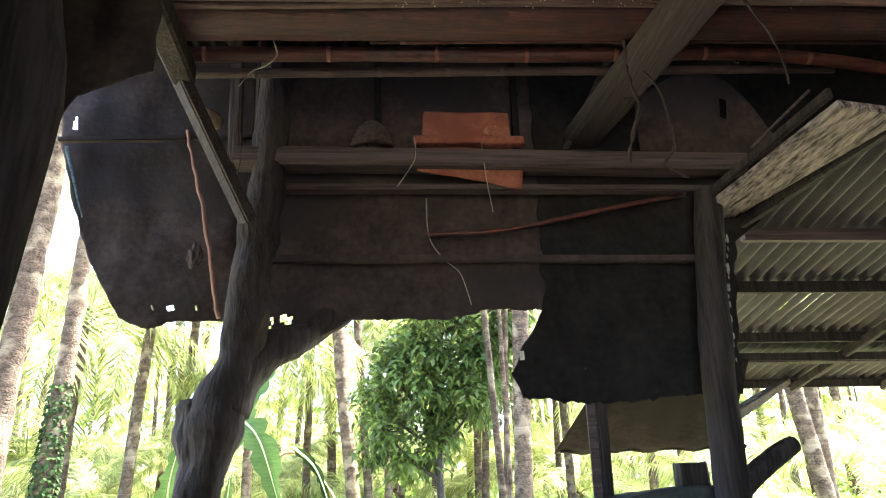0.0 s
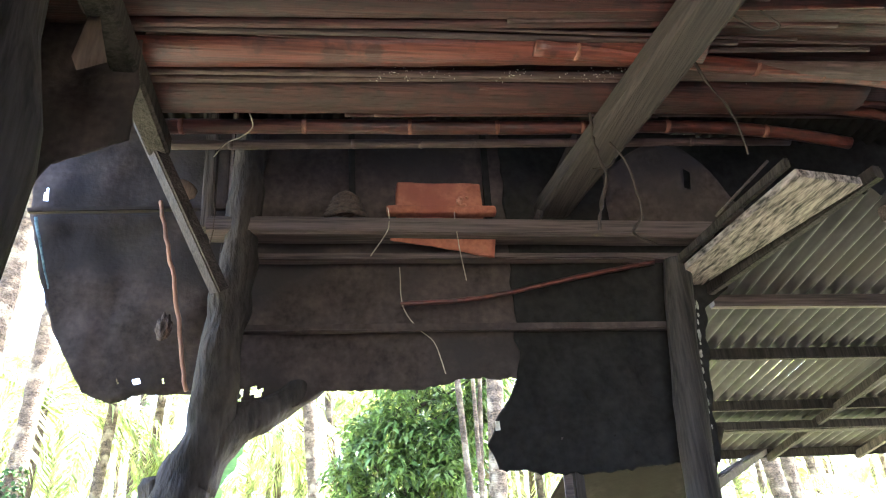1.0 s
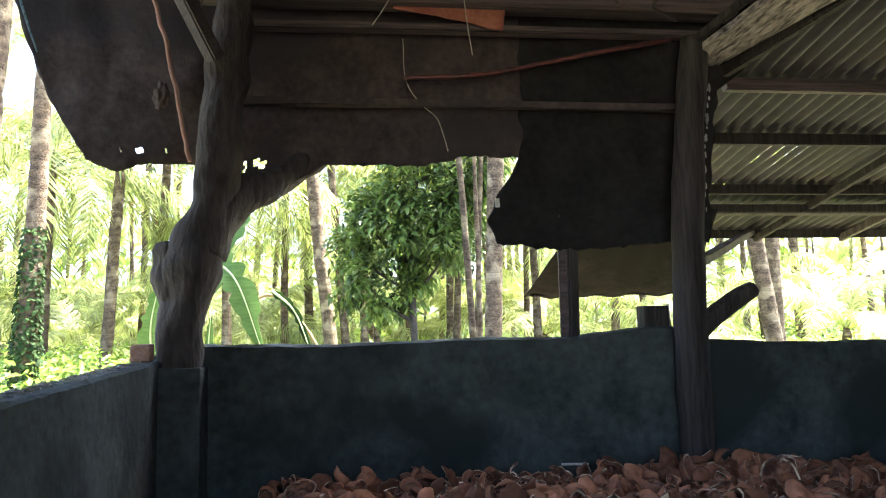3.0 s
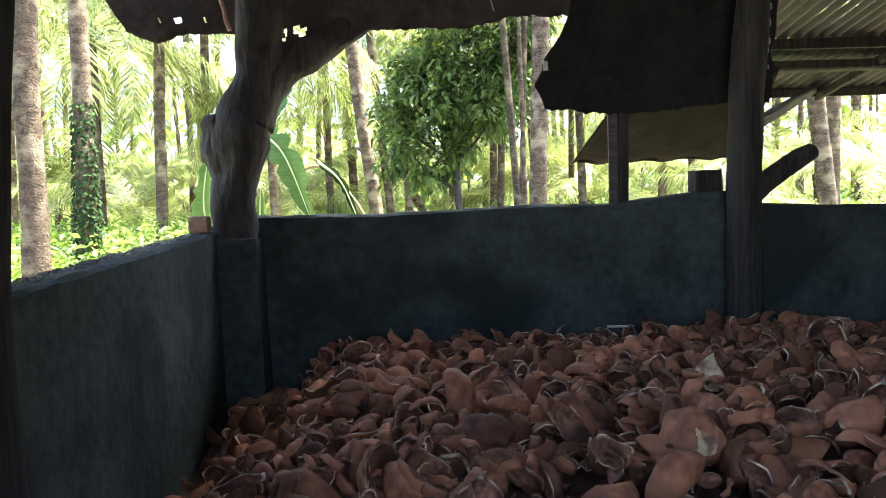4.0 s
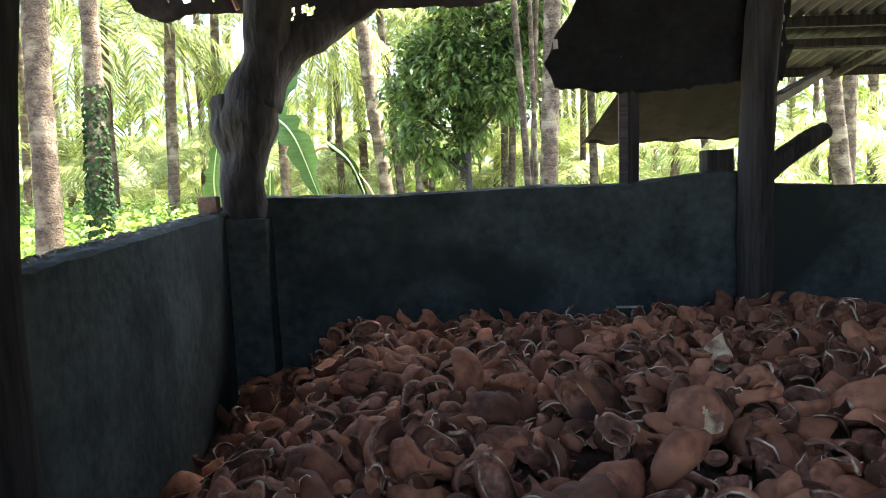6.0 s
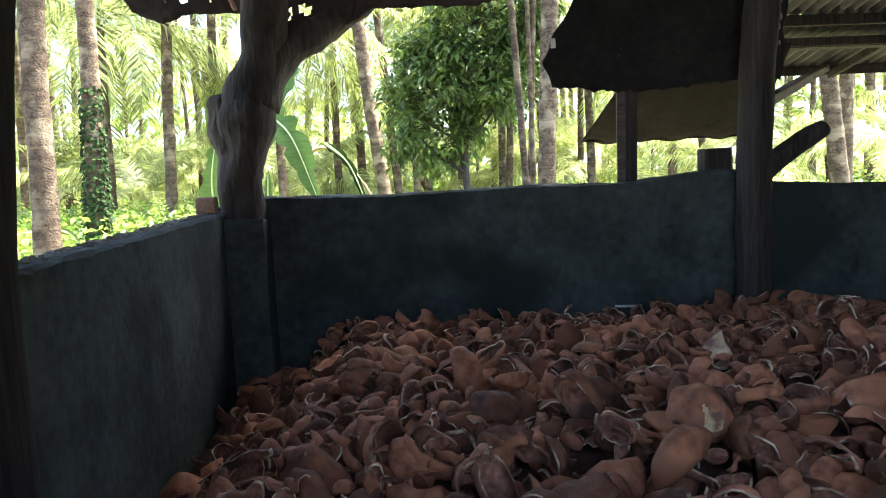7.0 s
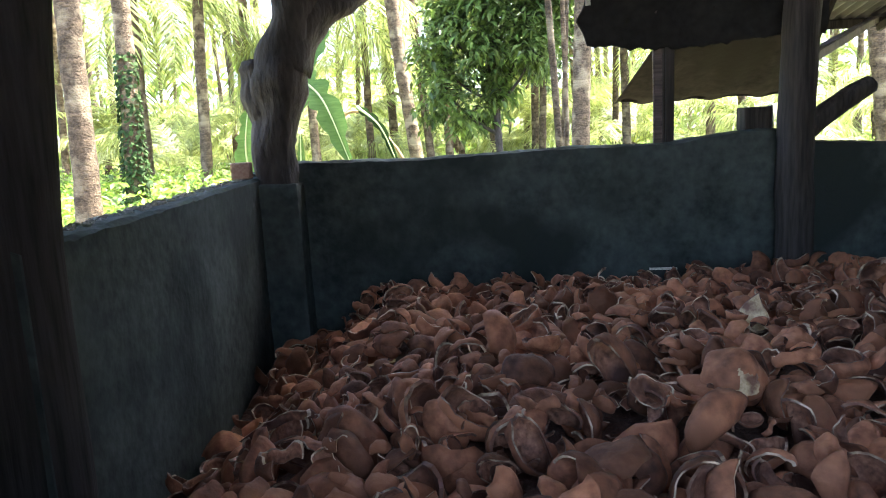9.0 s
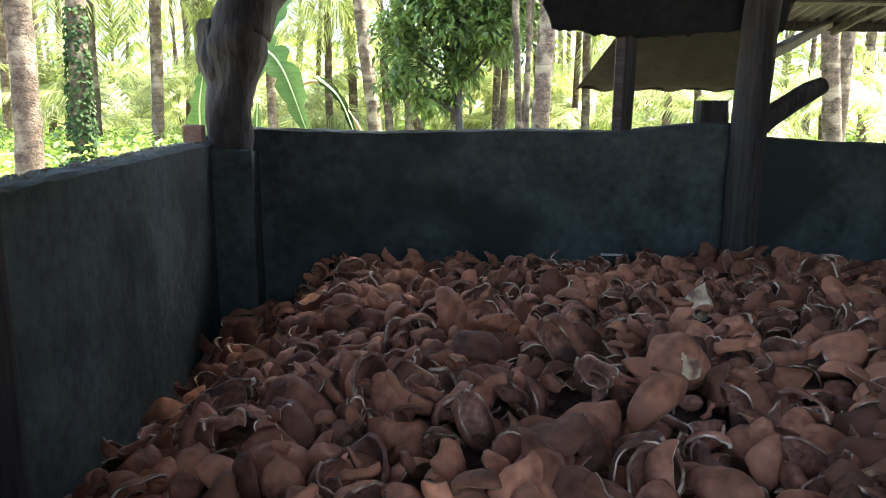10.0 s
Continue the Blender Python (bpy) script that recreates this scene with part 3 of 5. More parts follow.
timber("upright_stud", (0.62, 2.775, 2.86), (0.62, 2.775, 3.5), 0.03, 0.03, TARP_DARK, "thin dark upright between beam and roof", "stud")
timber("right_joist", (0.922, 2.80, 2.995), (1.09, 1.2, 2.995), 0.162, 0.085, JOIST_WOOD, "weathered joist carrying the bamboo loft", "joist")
# the left joist takes the dark wood in place of the shade on it
timber("left_joist", (-0.722, 2.30, 2.99), (-0.672, 1.2, 2.97), 0.085, 0.09, DARK_WOOD, "joist carrying the bamboo loft, darkened in colour for its shade", "joist")
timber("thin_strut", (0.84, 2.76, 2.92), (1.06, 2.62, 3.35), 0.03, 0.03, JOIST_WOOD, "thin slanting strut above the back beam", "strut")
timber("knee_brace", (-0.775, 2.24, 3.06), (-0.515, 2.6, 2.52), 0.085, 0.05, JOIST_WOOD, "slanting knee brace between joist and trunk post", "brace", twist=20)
bm = bmesh.new()
tube(bm, spline([(-0.75, 2.545, 2.94), (-0.69, 2.53, 2.935), (-0.63, 2.545, 2.915)], 12), [0.042 * math.sin(math.pi * (i + 0.6) / 12.2) ** 0.5 for i in range(12)], 14, 0.1, squash=0.5)
solo("wood_wedge", bm, PALE_WOOD, "pale rounded wooden wedge beside the knee brace", "wedge")
# mouldy plank between post and lean-to
bm = bmesh.new()
box(bm, -0.5, 0.5, 0, 1, 0, 1, 0.012)
bmesh.ops.subdivide_edges(bm, edges=[e for e in bm.edges if e.calc_length() > 0.1], cuts=16, use_grid_fill=True)
for v in bm.verts:
    q = v.co.copy()
    wide = 0.15 + 0.11 * q.y
    v.co = Vector((1.50 + 0.115 * q.y + q.x * wide, 2.765 - 0.90 * q.y + 0.03 * q.x * q.y, 2.605 + 0.02 * q.y + 0.03 * q.z - 0.012 * q.x))
    v.co += Vector((0.01, 0.008, 0.006)) * noise.noise(v.co * 14)
solo("mouldy_plank", bm, MOULDY, "wide plank with pale mould on its underside", "plank", smooth=False)
timber("plank_bearer", (1.415, 2.74, 2.665), (1.47, 1.86, 2.69), 0.022, 0.035, DARK_WOOD, "dark bearer along the mouldy plank", "beam")
timber("plank_rafter", (1.62, 2.80, 2.585), (1.80, 1.86, 2.66), 0.04, 0.05, DARK_WOOD, "dark rafter beside the mouldy plank", "rafter")
timber("thin_lath", (1.53, 2.45, 2.79), (1.64, 2.18, 2.90), 0.01, 0.01, BEAM_WOOD, "thin pale lath slanting above the mouldy plank", "lath")
# curved dark sheet above the beam at the right
bm = bmesh.new()
for i in range(21):
    for j in range(13):
        u, v = i / 20, j / 12
        bm.verts.new((1.18 + 0.68 * u, 2.74 - 0.1 * math.sin(math.pi * u) * v + 0.008 * noise.noise(Vector((u * 5, v * 5, 0))), 2.92 + (0.12 + 0.26 * math.sin(math.pi * min(1, 0.15 + u * 0.9))) * v - 0.05 * u))
bm.verts.ensure_lookup_table()
for i in range(20):
    for j in range(12):
        if (i, j) in ((11, 6), (11, 7), (11, 8)):
            continue
        k = i * 13 + j
        bm.faces.new([bm.verts[q] for q in (k, k + 13, k + 14, k + 1)])
ob = solo("curved_sheet", bm, TARP, "curved sooty metal sheet with a slot behind the joist", "sheet")
ob.modifiers.new("thick", "SOLIDIFY").thickness = 0.003

# ---- bamboo loft ----


def bamboo(name, x0, x1, y, z, r, material, label, slope=-0.045, sag=0.0, nodes=True, drop=0.0, seed=0, flat=1.0):
    pole = thing(name, label, "bamboo pole", "bamboo poles of the loft")
    rr = random.Random(seed)
    n = 48
    path = []
    for i in range(n + 1):
        u = i / n
        x = x0 + (x1 - x0) * u
        path.append(Vector((x, y + slope * x + 0.012 * noise.noise(Vector((x * 0.8, seed, 0))), z - sag * math.sin(math.pi * u) - drop * max(0, u - 0.7) ** 2 * 11 + 0.008 * noise.noise(Vector((x * 0.9, 5, seed))))))
    bm = bmesh.new()
    tube(bm, path, [r * (1 - 0.18 * i / n) for i in range(n + 1)], 12, 0.06, squash=flat, freq=5, seed=seed)
    part("culm", bm, material, pole)
    if nodes:
        x = x0 + rr.uniform(0.1, 0.3)
        while x < x1 - 0.05:
            u = (x - x0) / (x1 - x0)
            c = path[min(n, int(u * n))]
            bm = bmesh.new()
            q = r * (1 - 0.18 * u)
            tube(bm, [c + Vector((d, 0, 0)) for d in (-0.014, -0.004, 0.002, 0.006)], [q * 1.0, q * 1.05, q * 1.09, q * 1.0], 12, 0.03, squash=flat)
            part("node", bm, NODE_TAN if material is BAMBOO_RED else material, pole)
            x += rr.uniform(0.24, 0.5)
    return pole


def split_bamboo(x0, x1, y, z, wide, material, label, slope=-0.045, seed=0, name="split_bamboo", tilt=0.0):
    """A flattened half culm, convex downward, with a frayed edge."""
    bm = bmesh.new()
    n, k = 60, 7
    for i in range(n + 1):
        x = x0 + (x1 - x0) * i / n
        for j in range(k):
            v = j / (k - 1) * 2 - 1
            edge = 1 + 0.08 * noise.noise(Vector((x * 6, seed, v)))
            bm.verts.new((x, y + slope * x + v * wide / 2 * edge + 0.02 * noise.noise(Vector((x * 0.7, seed, 1))), z - 0.22 * wide * (1 - v * v) + tilt * v + 0.01 * noise.noise(Vector((x * 1.1, seed, 2)))))
    bm.verts.ensure_lookup_table()
    for i in range(n):
        for j in range(k - 1):
            a = i * k + j
            bm.faces.new([bm.verts[q] for q in (a, a + k, a + k + 1, a + 1)])
    ob = solo(name, bm, material, label, "split bamboo", group="split bamboo of the loft")
    ob.modifiers.new("thick", "SOLIDIFY").thickness = 0.006
    return ob


bamboo("bamboo_pole", -0.76, 2.02, 2.27, 3.075, 0.03, BAMBOO_RED, "reddish smoked bamboo pole with tan nodes under the loft", seed=1, drop=0.09)
bamboo("bamboo_pole", -0.75, 1.85, 2.385, 3.07, 0.02, BAMBOO_GREY, "thin grey bamboo pole under the loft", seed=2, slope=-0.05)
split_bamboo(-0.8, 1.95, 2.085, 3.085, 0.20, BAMBOO_DARK, "dark wide split bamboo of the loft floor", seed=3)
bamboo("bamboo_pole", 1.1, 2.1, 2.13, 3.07, 0.026, BAMBOO_RED, "short reddish bamboo pole under the loft", seed=14, drop=0.04)
bamboo("bamboo_pole", -0.8, 1.15, 1.965, 3.07, 0.016, BAMBOO_GREY, "thin grey bamboo slat with pale flakes", seed=4, nodes=False)
bamboo("bamboo_pole", -0.8, 2.2, 1.935, 3.068, 0.015, BAMBOO_GREY, "thin grey bamboo slat with pale flakes", seed=5, nodes=False)
split_bamboo(-0.8, 1.2, 1.83, 3.075, 0.145, BAMBOO_RED, "broad red-brown split bamboo of the loft floor", seed=6)
split_bamboo(1.05, 2.4, 1.88, 3.06, 0.11, BAMBOO_GREY, "broad grey split bamboo of the loft floor", seed=16, slope=-0.03)
bamboo("bamboo_pole", 0.6, 2.4, 1.70, 3.055, 0.032, BAMBOO_RED, "reddish bamboo pole slanting over the joist", seed=7, slope=0.08)
bamboo("bamboo_pole", -0.8, 1.3, 1.735, 3.07, 0.014, BAMBOO_GREY, "thin grey bamboo slat", seed=8, nodes=False, slope=-0.02)
bamboo("bamboo_pole", -0.8, 1.6, 1.70, 3.075, 0.018, BAMBOO_DARK, "thin dark bamboo slat", seed=9, nodes=False, slope=-0.06)
split_bamboo(-0.8, 2.3, 1.63, 3.085, 0.10, BAMBOO_DARK, "red-brown split bamboo of the loft floor", seed=10)
rr = random.Random(5)
y = 1.55
k = 20
while y > -0.9:
    w = rr.uniform(0.05, 0.13)
    y -= w * 0.6
    kind = rr.random()
    if kind < 0.5:
        split_bamboo(-0.9, rr.uniform(1.9, 2.6), y, 3.08, w, rr.choice([BAMBOO_RED, BAMBOO_DARK, BAMBOO_GREY]), "split bamboo of the loft floor", seed=k, slope=rr.uniform(-0.06, -0.02))
    else:
        bamboo("bamboo_pole", -0.9, rr.uniform(1.7, 2.5), y, 3.075, rr.uniform(0.012, 0.026), rr.choice([BAMBOO_GREY, BAMBOO_DARK, BAMBOO_RED]), "bamboo slat of the loft floor", seed=k, nodes=False, slope=rr.uniform(-0.06, -0.01))
        w *= 0.6
    y -= w * 0.55
    k += 1
for i in range(16):
    y = 1.58 + 0.62 * rr.random()
    x0, ln = rr.uniform(-0.8, 0.9), rr.uniform(0.9, 2.0)
    bamboo("bamboo_pole", x0, min(2.3, x0 + ln), y, 3.062 + 0.012 * rr.random(), rr.uniform(0.005, 0.012), rr.choice([BAMBOO_GREY, BAMBOO_GREY, BAMBOO_DARK, BAMBOO_RED]), "thin split bamboo lath of the loft floor", seed=60 + i, nodes=False, slope=rr.uniform(-0.1, 0.02), flat=0.7)
# what is stacked on the loft shuts out the roof above it
bm = bmesh.new()
box(bm, -0.95, 2.2, -0.95, 2.16, 3.12, 3.135, 0.003)
bmesh.ops.subdivide_edges(bm, edges=bm.edges[:], cuts=10, use_grid_fill=True)
for v in bm.verts:
    v.co.z += 0.012 * noise.noise(v.co * 3)
solo("loft_mat", bm, BAMBOO_DARK, "dark woven mat lying on the bamboo loft", "mat")
# flakes on the slats
bm = bmesh.new()
for i in range(150):
    x = rr.choice([0.12, 0.18, 0.3, 0.55, 0.8, 0.86, 0.92, 1.0]) + rr.gauss(0, 0.035) if i < 120 else rr.uniform(1.1, 2.2)
    y0 = rr.choice([1.915, 1.90, 1.945])
    c = Vector((x, y0 - 0.045 * x + rr.uniform(-0.02, 0.02), 3.047 + rr.uniform(-0.004, 0.008)))
    bmesh.ops.create_icosphere(bm, subdivisions=1, radius=rr.uniform(0.0008, 0.0026), matrix=Matrix.Translation(c) @ pose(0, 0, 0, rr.uniform(0, 180), rr.uniform(0, 180)) @ Matrix.Diagonal((1.6, 1, 0.5, 1)))
solo("flakes", bm, FLUFF_AND_SLIT, "pale flakes clinging to the bamboo slats", "debris", "stuff", smooth=False)


def cord(name, pts, r, material, label, category="string", n=24, rough=0.15, sides=6):
    bm = bmesh.new()
    path = spline(pts, n)
    path = [p + Vector((noise.noise(p * 20), noise.noise(p * 20 + Vector((5, 0, 0))), 0)) * r * 0.9 for p in path]
    tube(bm, path, [r] * n, sides, rough, freq=40)
    return solo(name, bm, material, label, category)


cord("red_stick", [(0.2, 2.73, 2.508), (0.45, 2.73, 2.52), (0.67, 2.73, 2.556), (1.0, 2.73, 2.63), (1.35, 2.73, 2.7)], 0.011, BAMBOO_RED, "thin bent reddish stick against the hanging sheet", "stick")
cord("lath", [(-0.83, 2.76, 3.0), (-0.726, 2.76, 2.59), (-0.645, 2.78, 2.17)], 0.009, LATH_TAN, "thin red-brown lath hanging beside the trunk post", "lath")
cord("hanging_string", [(0.15, 2.645, 2.92), (0.155, 2.64, 2.84), (0.14, 2.64, 2.79), (0.075, 2.645, 2.69)], 0.0026, STRING, "pale string hanging from the back beam")
cord("hanging_string", [(0.44, 2.645, 2.9), (0.45, 2.64, 2.75), (0.475, 2.65, 2.58)], 0.0022, STRING, "pale string hanging from the back beam")
cord("hanging_string", [(0.2, 2.72, 2.67), (0.21, 2.73, 2.5), (0.27, 2.75, 2.41), (0.34, 2.75, 2.34), (0.38, 2.75, 2.21)], 0.0022, STRING, "long pale string hanging before the sheet")
cord("hanging_string", [(-0.575, 2.64, 2.93), (-0.57, 2.64, 2.8), (-0.6, 2.65, 2.68)], 0.003, ROPE, "thin fibre hanging beside the trunk post")
cord("hanging_string", [(-0.38, 2.18, 3.06), (-0.36, 2.16, 2.99), (-0.4, 2.17, 2.95), (-0.45, 2.18, 2.93), (-0.49, 2.18, 2.87)], 0.0026, STRING, "pale curling fibre hanging from the loft")
cord("hanging_string", [(1.12, 1.5, 3.03), (1.2, 1.48, 2.92), (1.3, 1.5, 2.95), (1.27, 1.52, 3.03)], 0.004, VINE, "dark twisted wire hanging from the loft")
cord("vine", [(0.90, 2.1, 3.05), (0.92, 2.15, 2.92), (0.97, 2.2, 2.84), (0.94, 2.22, 2.72), (0.92, 2.24, 2.62)], 0.007, VINE, "dark dry vine tied round the joist", "vine", n=40, rough=0.9)
cord("vine", [(0.97, 2.12, 2.93), (1.04, 2.16, 2.87), (1.08, 2.2, 2.76), (1.09, 2.22, 2.67), (1.05, 2.23, 2.6), (1.14, 2.24, 2.56)], 0.0055, VINE, "dark dry vine with knotted ends", "vine", n=40, rough=0.9)
cord("vine", [(1.15, 1.75, 3.04), (1.2, 1.78, 2.96), (1.28, 1.82, 2.88), (1.36, 1.9, 2.84), (1.38, 1.92, 2.76)], 0.0045, VINE, "dark dry vine hanging from the loft", "vine", n=40, rough=0.9)
cord("joist_lashing", [(0.955, 2.3, 2.92), (0.97, 2.29, 2.915), (1.02, 2.28, 2.92), (1.05, 2.28, 2.98), (1.0, 2.29, 3.03)], 0.0045, VINE, "dark lashing round the joist", "lashing")

# coil of rope on the beam
coil = thing("rope_coil", "coil of old fibre rope lying on the back beam", "rope")
for i in range(5):
    bm = bmesh.new()
    R = 0.085 - 0.009 * i
    tube(bm, [(-0.03 + R * math.cos(a), 2.70 + 0.04 * math.sin(a), 2.91 + 0.02 * i + 0.006 * math.sin(3 * a)) for a in np.linspace(0, 2 * math.pi, 25)], [0.012] * 25, 7, 0.1, freq=40)
    part("rope_turn", bm, ROPE, coil)

# cardboard bundle on the beam, its lower flap hanging behind the beam
bundle = thing("cardboard_bundle", "reddish-brown folded cardboard stuck behind the back beam", "cardboard")
bm = bmesh.new()
box(bm, 0.19, 0.58, 2.70, 2.76, 2.895, 3.08, 0.012)
bmesh.ops.subdivide_edges(bm, edges=[e for e in bm.edges if e.calc_length() > 0.08], cuts=8, use_grid_fill=True)
for v in bm.verts:
    v.co += Vector((0.012, 0.008, 0.012)) * noise.noise(v.co * 7)
part("folded_box", bm, CARD, bundle)
bm = bmesh.new()
box(bm, 0.15, 0.63, 2.655, 2.70, 2.902, 2.942, 0.008)
bmesh.ops.subdivide_edges(bm, edges=[e for e in bm.edges if e.calc_length() > 0.08], cuts=8, use_grid_fill=True)
for v in bm.verts:
    v.co += Vector((0.01, 0.01, 0.014)) * noise.noise(v.co * 9)
part("crumpled_fold", bm, CARD, bundle)
bm = bmesh.new()
sheet(bm, [(2.6, 0.16), (2.9, 0.16)], [(2.6, 0.60), (2.9, 0.635)], [(0.1, 2.79), (0.16, 2.785), (0.4, 2.745), (0.6, 2.70)], 2.80, 2.69, 20, 6, 0.004, 0.004, 0.004, seed=7)
part("hanging_flap", bm, CARD, bundle, "flap hanging below the beam")
bm = bmesh.new()
for i in range(9):
    c = Vector((0.49 + rr.uniform(-0.025, 0.025), 2.685, 2.98 + rr.uniform(-0.03, 0.03)))
    bmesh.ops.create_icosphere(bm, subdivisions=1, radius=rr.uniform(0.006, 0.014), matrix=Matrix.Translation(c) @ pose(0, 0, 0, rr.uniform(0, 90), rr.uniform(0, 90)))
part("torn_patch", bm, TORN_CARD, bundle, "pale torn patch", smooth=False)

# small things at the sides
bm = bmesh.new()
box(bm, -0.79, -0.72, 2.57, 2.63, 1.40, 1.462, 0.008)
solo("small_block", bm, BRICK, "small reddish block lying on the wall corner", "block", smooth=False)
bm = bmesh.new()
box(bm, 1.19, 1.30, 2.78, 2.86, 1.476, 1.565, 0.006)
solo("small_block", bm, DARK_WOOD, "dark block standing on the back wall", "block", smooth=False)
bm = bmesh.new()
beam(bm, (1.318, 2.82, 1.475), (1.312, 2.82, 1.57), 0.022, 0.006, rough=0.002)
solo("pale_strip", bm, FLUFF_AND_SLIT, "thin pale strip beside the block on the wall", "strip", smooth=False)
bm = bmesh.new()
sheet(bm, [(1.9, 0.573), (2.05, 0.58)], [(1.9, 0.602), (2.05, 0.594)], [(0.5, 1.985), (0.7, 1.98)], 2.022, 2.79, 6, 6, 0.006, 0.006, 0.002, seed=8)
solo("white_scrap", bm, FLUFF_AND_SLIT, "white scrap caught on the torn edge", "scrap")
# strip painted as the bluish light in a tear of the left sheet
bm = bmesh.new()
sheet(bm, [(2.6, -1.23), (2.95, -1.35)], [(2.6, -1.224), (2.95, -1.334)], [(-1.4, 2.6), (-1.1, 2.6)], 2.93, 2.78, 4, 16, 0.006, 0.004, 0.002, seed=11)
solo("tear_light_strip", bm, TEAR_LIGHT, "blue-green strip standing in for daylight through a tear in the sheet", "strip")
bm = bmesh.new()
vs = [bm.verts.new(p) for p in ((-0.714, 1.57, 3.02), (-0.738, 1.55, 2.78), (-0.718, 1.55, 2.735), (-0.645, 1.55, 2.765), (-0.676, 1.56, 2.87))]
bm.faces.new(vs)
bmesh.ops.solidify(bm, geom=bm.faces[:], thickness=0.012)
solo("wood_offcut", bm, PALE_WOOD, "triangular offcut wedged beside the joist", "offcut", smooth=False)
bm = bmesh.new()
bmesh.ops.create_icosphere(bm, subdivisions=4, radius=1.0)
for v in bm.verts:
    q = v.co * (1 + 0.35 * noise.noise(v.co * 2.2) + 0.12 * noise.noise(v.co * 6))
    v.co = Vector((-0.755 + 0.03 * q.x, 2.775 + 0.02 * q.y, 2.43 + 0.055 * q.z))
solo("mud_nest", bm, ROPE, "small mud wasp nest on the hanging sheet", "nest")

# eave of a lower roof beyond the back wall
bm = bmesh.new()
n = 40
for i in range(n + 1):
    for j in range(13):
        u, v = i / n, j / 12
        x = (1.02 - 0.09 * v) + (0.62 + 0.36 * v) * u
        z = 2.0 - 0.36 * v + 0.006 * math.sin(u * 30) + (0.02 * noise.noise(Vector((u * 9, 0, 3))) if j == 12 else 0)
        bm.verts.new((x, 2.95 + 0.85 * v + 0.02 * noise.noise(Vector((u * 6, v, 0))), z))
bm.verts.ensure_lookup_table()
for i in range(n):
    for j in range(12):
        k = i * 13 + j
        bm.faces.new([bm.verts[q] for q in (k, k + 1, k + 14, k + 13)])
ob = solo("eave_sheet", bm, TIN_OUT, "drooping grey sheet of an eave outside the back wall", "sheet", "structure")
ob.modifiers.new("thick", "SOLIDIFY").thickness = 0.004
timber("eave_batten", (0.96, 3.79, 1.655), (2.0, 3.79, 1.655), 0.02, 0.02, DARK_WOOD, "thin batten along the lip of the drooping eave sheet", "batten")

# ---- coconut grove ----


def frond_data(length, rise, droop, rng, leaflets=38, wide=0.044):
    """Points and faces of a feather frond that starts along +x, arches and hangs."""
    verts, faces = [], []
    spine = []
    for i in range(15):
        s = i / 14
        a = rise - droop * s ** 1.3
        if i:
            p = spine[-1] + Vector((math.cos(a), 0, math.sin(a))) * length / 14
        else:
            p = Vector((0, 0, 0))
        spine.append(p)
    for i, p in enumerate(spine):
        r = 0.03 * (1 - 0.85 * i / 14)
        verts += [p + Vector((0, r, 0)), p + Vector((0, -r, 0)), p + Vector((0, 0, -r))]
        if i:
            b = 3 * i
            faces += [(b - 3, b, b + 1, b - 2), (b - 2, b + 1, b + 2, b - 1), (b - 1, b + 2, b, b - 3)]
    for i in range(leaflets):
        s = 0.16 + 0.84 * (i + rng.random() * 0.6) / leaflets
        k = min(13, int(s * 14))
        p = spine[k].lerp(spine[k + 1], s * 14 - k)
        d = (spine[k + 1] - spine[k]).normalized()
        size = length * 0.24 * math.sin(math.pi * (0.12 + 0.83 * s)) * rng.uniform(0.85, 1.1)
        for side in (-1, 1):
            out = (d * 0.75 + Vector((0, side * 0.8, 0.12 - 0.5 * rng.random()))).normalized()
            mid = p + out * size * 0.55
            tip = mid + (out * 0.7 + Vector((0, 0, -0.55 - 0.3 * rng.random()))).normalized() * size * 0.5
            w = d * wide * (0.8 + 0.5 * rng.random())
            n = len(verts)
            verts += [p - w * 0.4, p + w * 0.4, mid + w * 0.6, mid - w * 0.6, tip]
            faces += [(n, n + 1, n + 2, n + 3), (n + 3, n + 2, n + 4)]
    return verts, faces


def crown_mesh(name, count, length, seed, low=0.2, high=1.3, leaflets=38, droop=1.9, wide=0.044, material=None):
    rng = random.Random(seed)
    verts, faces = [], []
    for i in range(count):
        v, f = frond_data(length * rng.uniform(0.8, 1.1), low + (high - low) * ((i * 0.618) % 1), droop * rng.uniform(0.75, 1.2), rng, leaflets, wide)
        m = pose(0, 0, 0, rng.uniform(-14, 14), 0, i * 137.5 + rng.uniform(-12, 12))
        n = len(verts)
        verts += [m @ p for p in v]
        faces += [tuple(n + q for q in face) for face in f]
    me = bpy.data.meshes.new(name)
    me.from_pydata([tuple(v) for v in verts], [], faces)
    me.materials.append(material or LEAF_PALM)
    return me


def palm_trunk_mesh(height, r, lean, seed, rings=70, sides=14):
    bm = bmesh.new()
    n = rings
    path, radii = [], []
    for i in range(n + 1):
        s = i / n
        z = height * s
        path.append(Vector((lean[0] * s + 0.25 * r * noise.noise(Vector((z * 0.5, seed, 0))), lean[1] * s, z)))
        flare = 0.55 * math.exp(-z / 0.35)
        radii.append(r * (1 + flare - 0.18 * s + (0.025 if i % 2 else -0.01) + 0.03 * noise.noise(Vector((z * 3, seed, 4)))))
    tube(bm, path, radii, sides, 0.12, freq=4, seed=seed)
    return finish(bm, "trunk", PALM_BARK)


CROWN_A = crown_mesh("crown", 17, 4.3, 1, -0.3, 1.3)
CROWN_B = crown_mesh("crown", 15, 4.0, 2, -0.2, 1.4, droop=2.2)
CROWN_YOUNG = crown_mesh("crown", 16, 4.0, 3, 0.35, 1.45, 56, 1.6, 0.034)
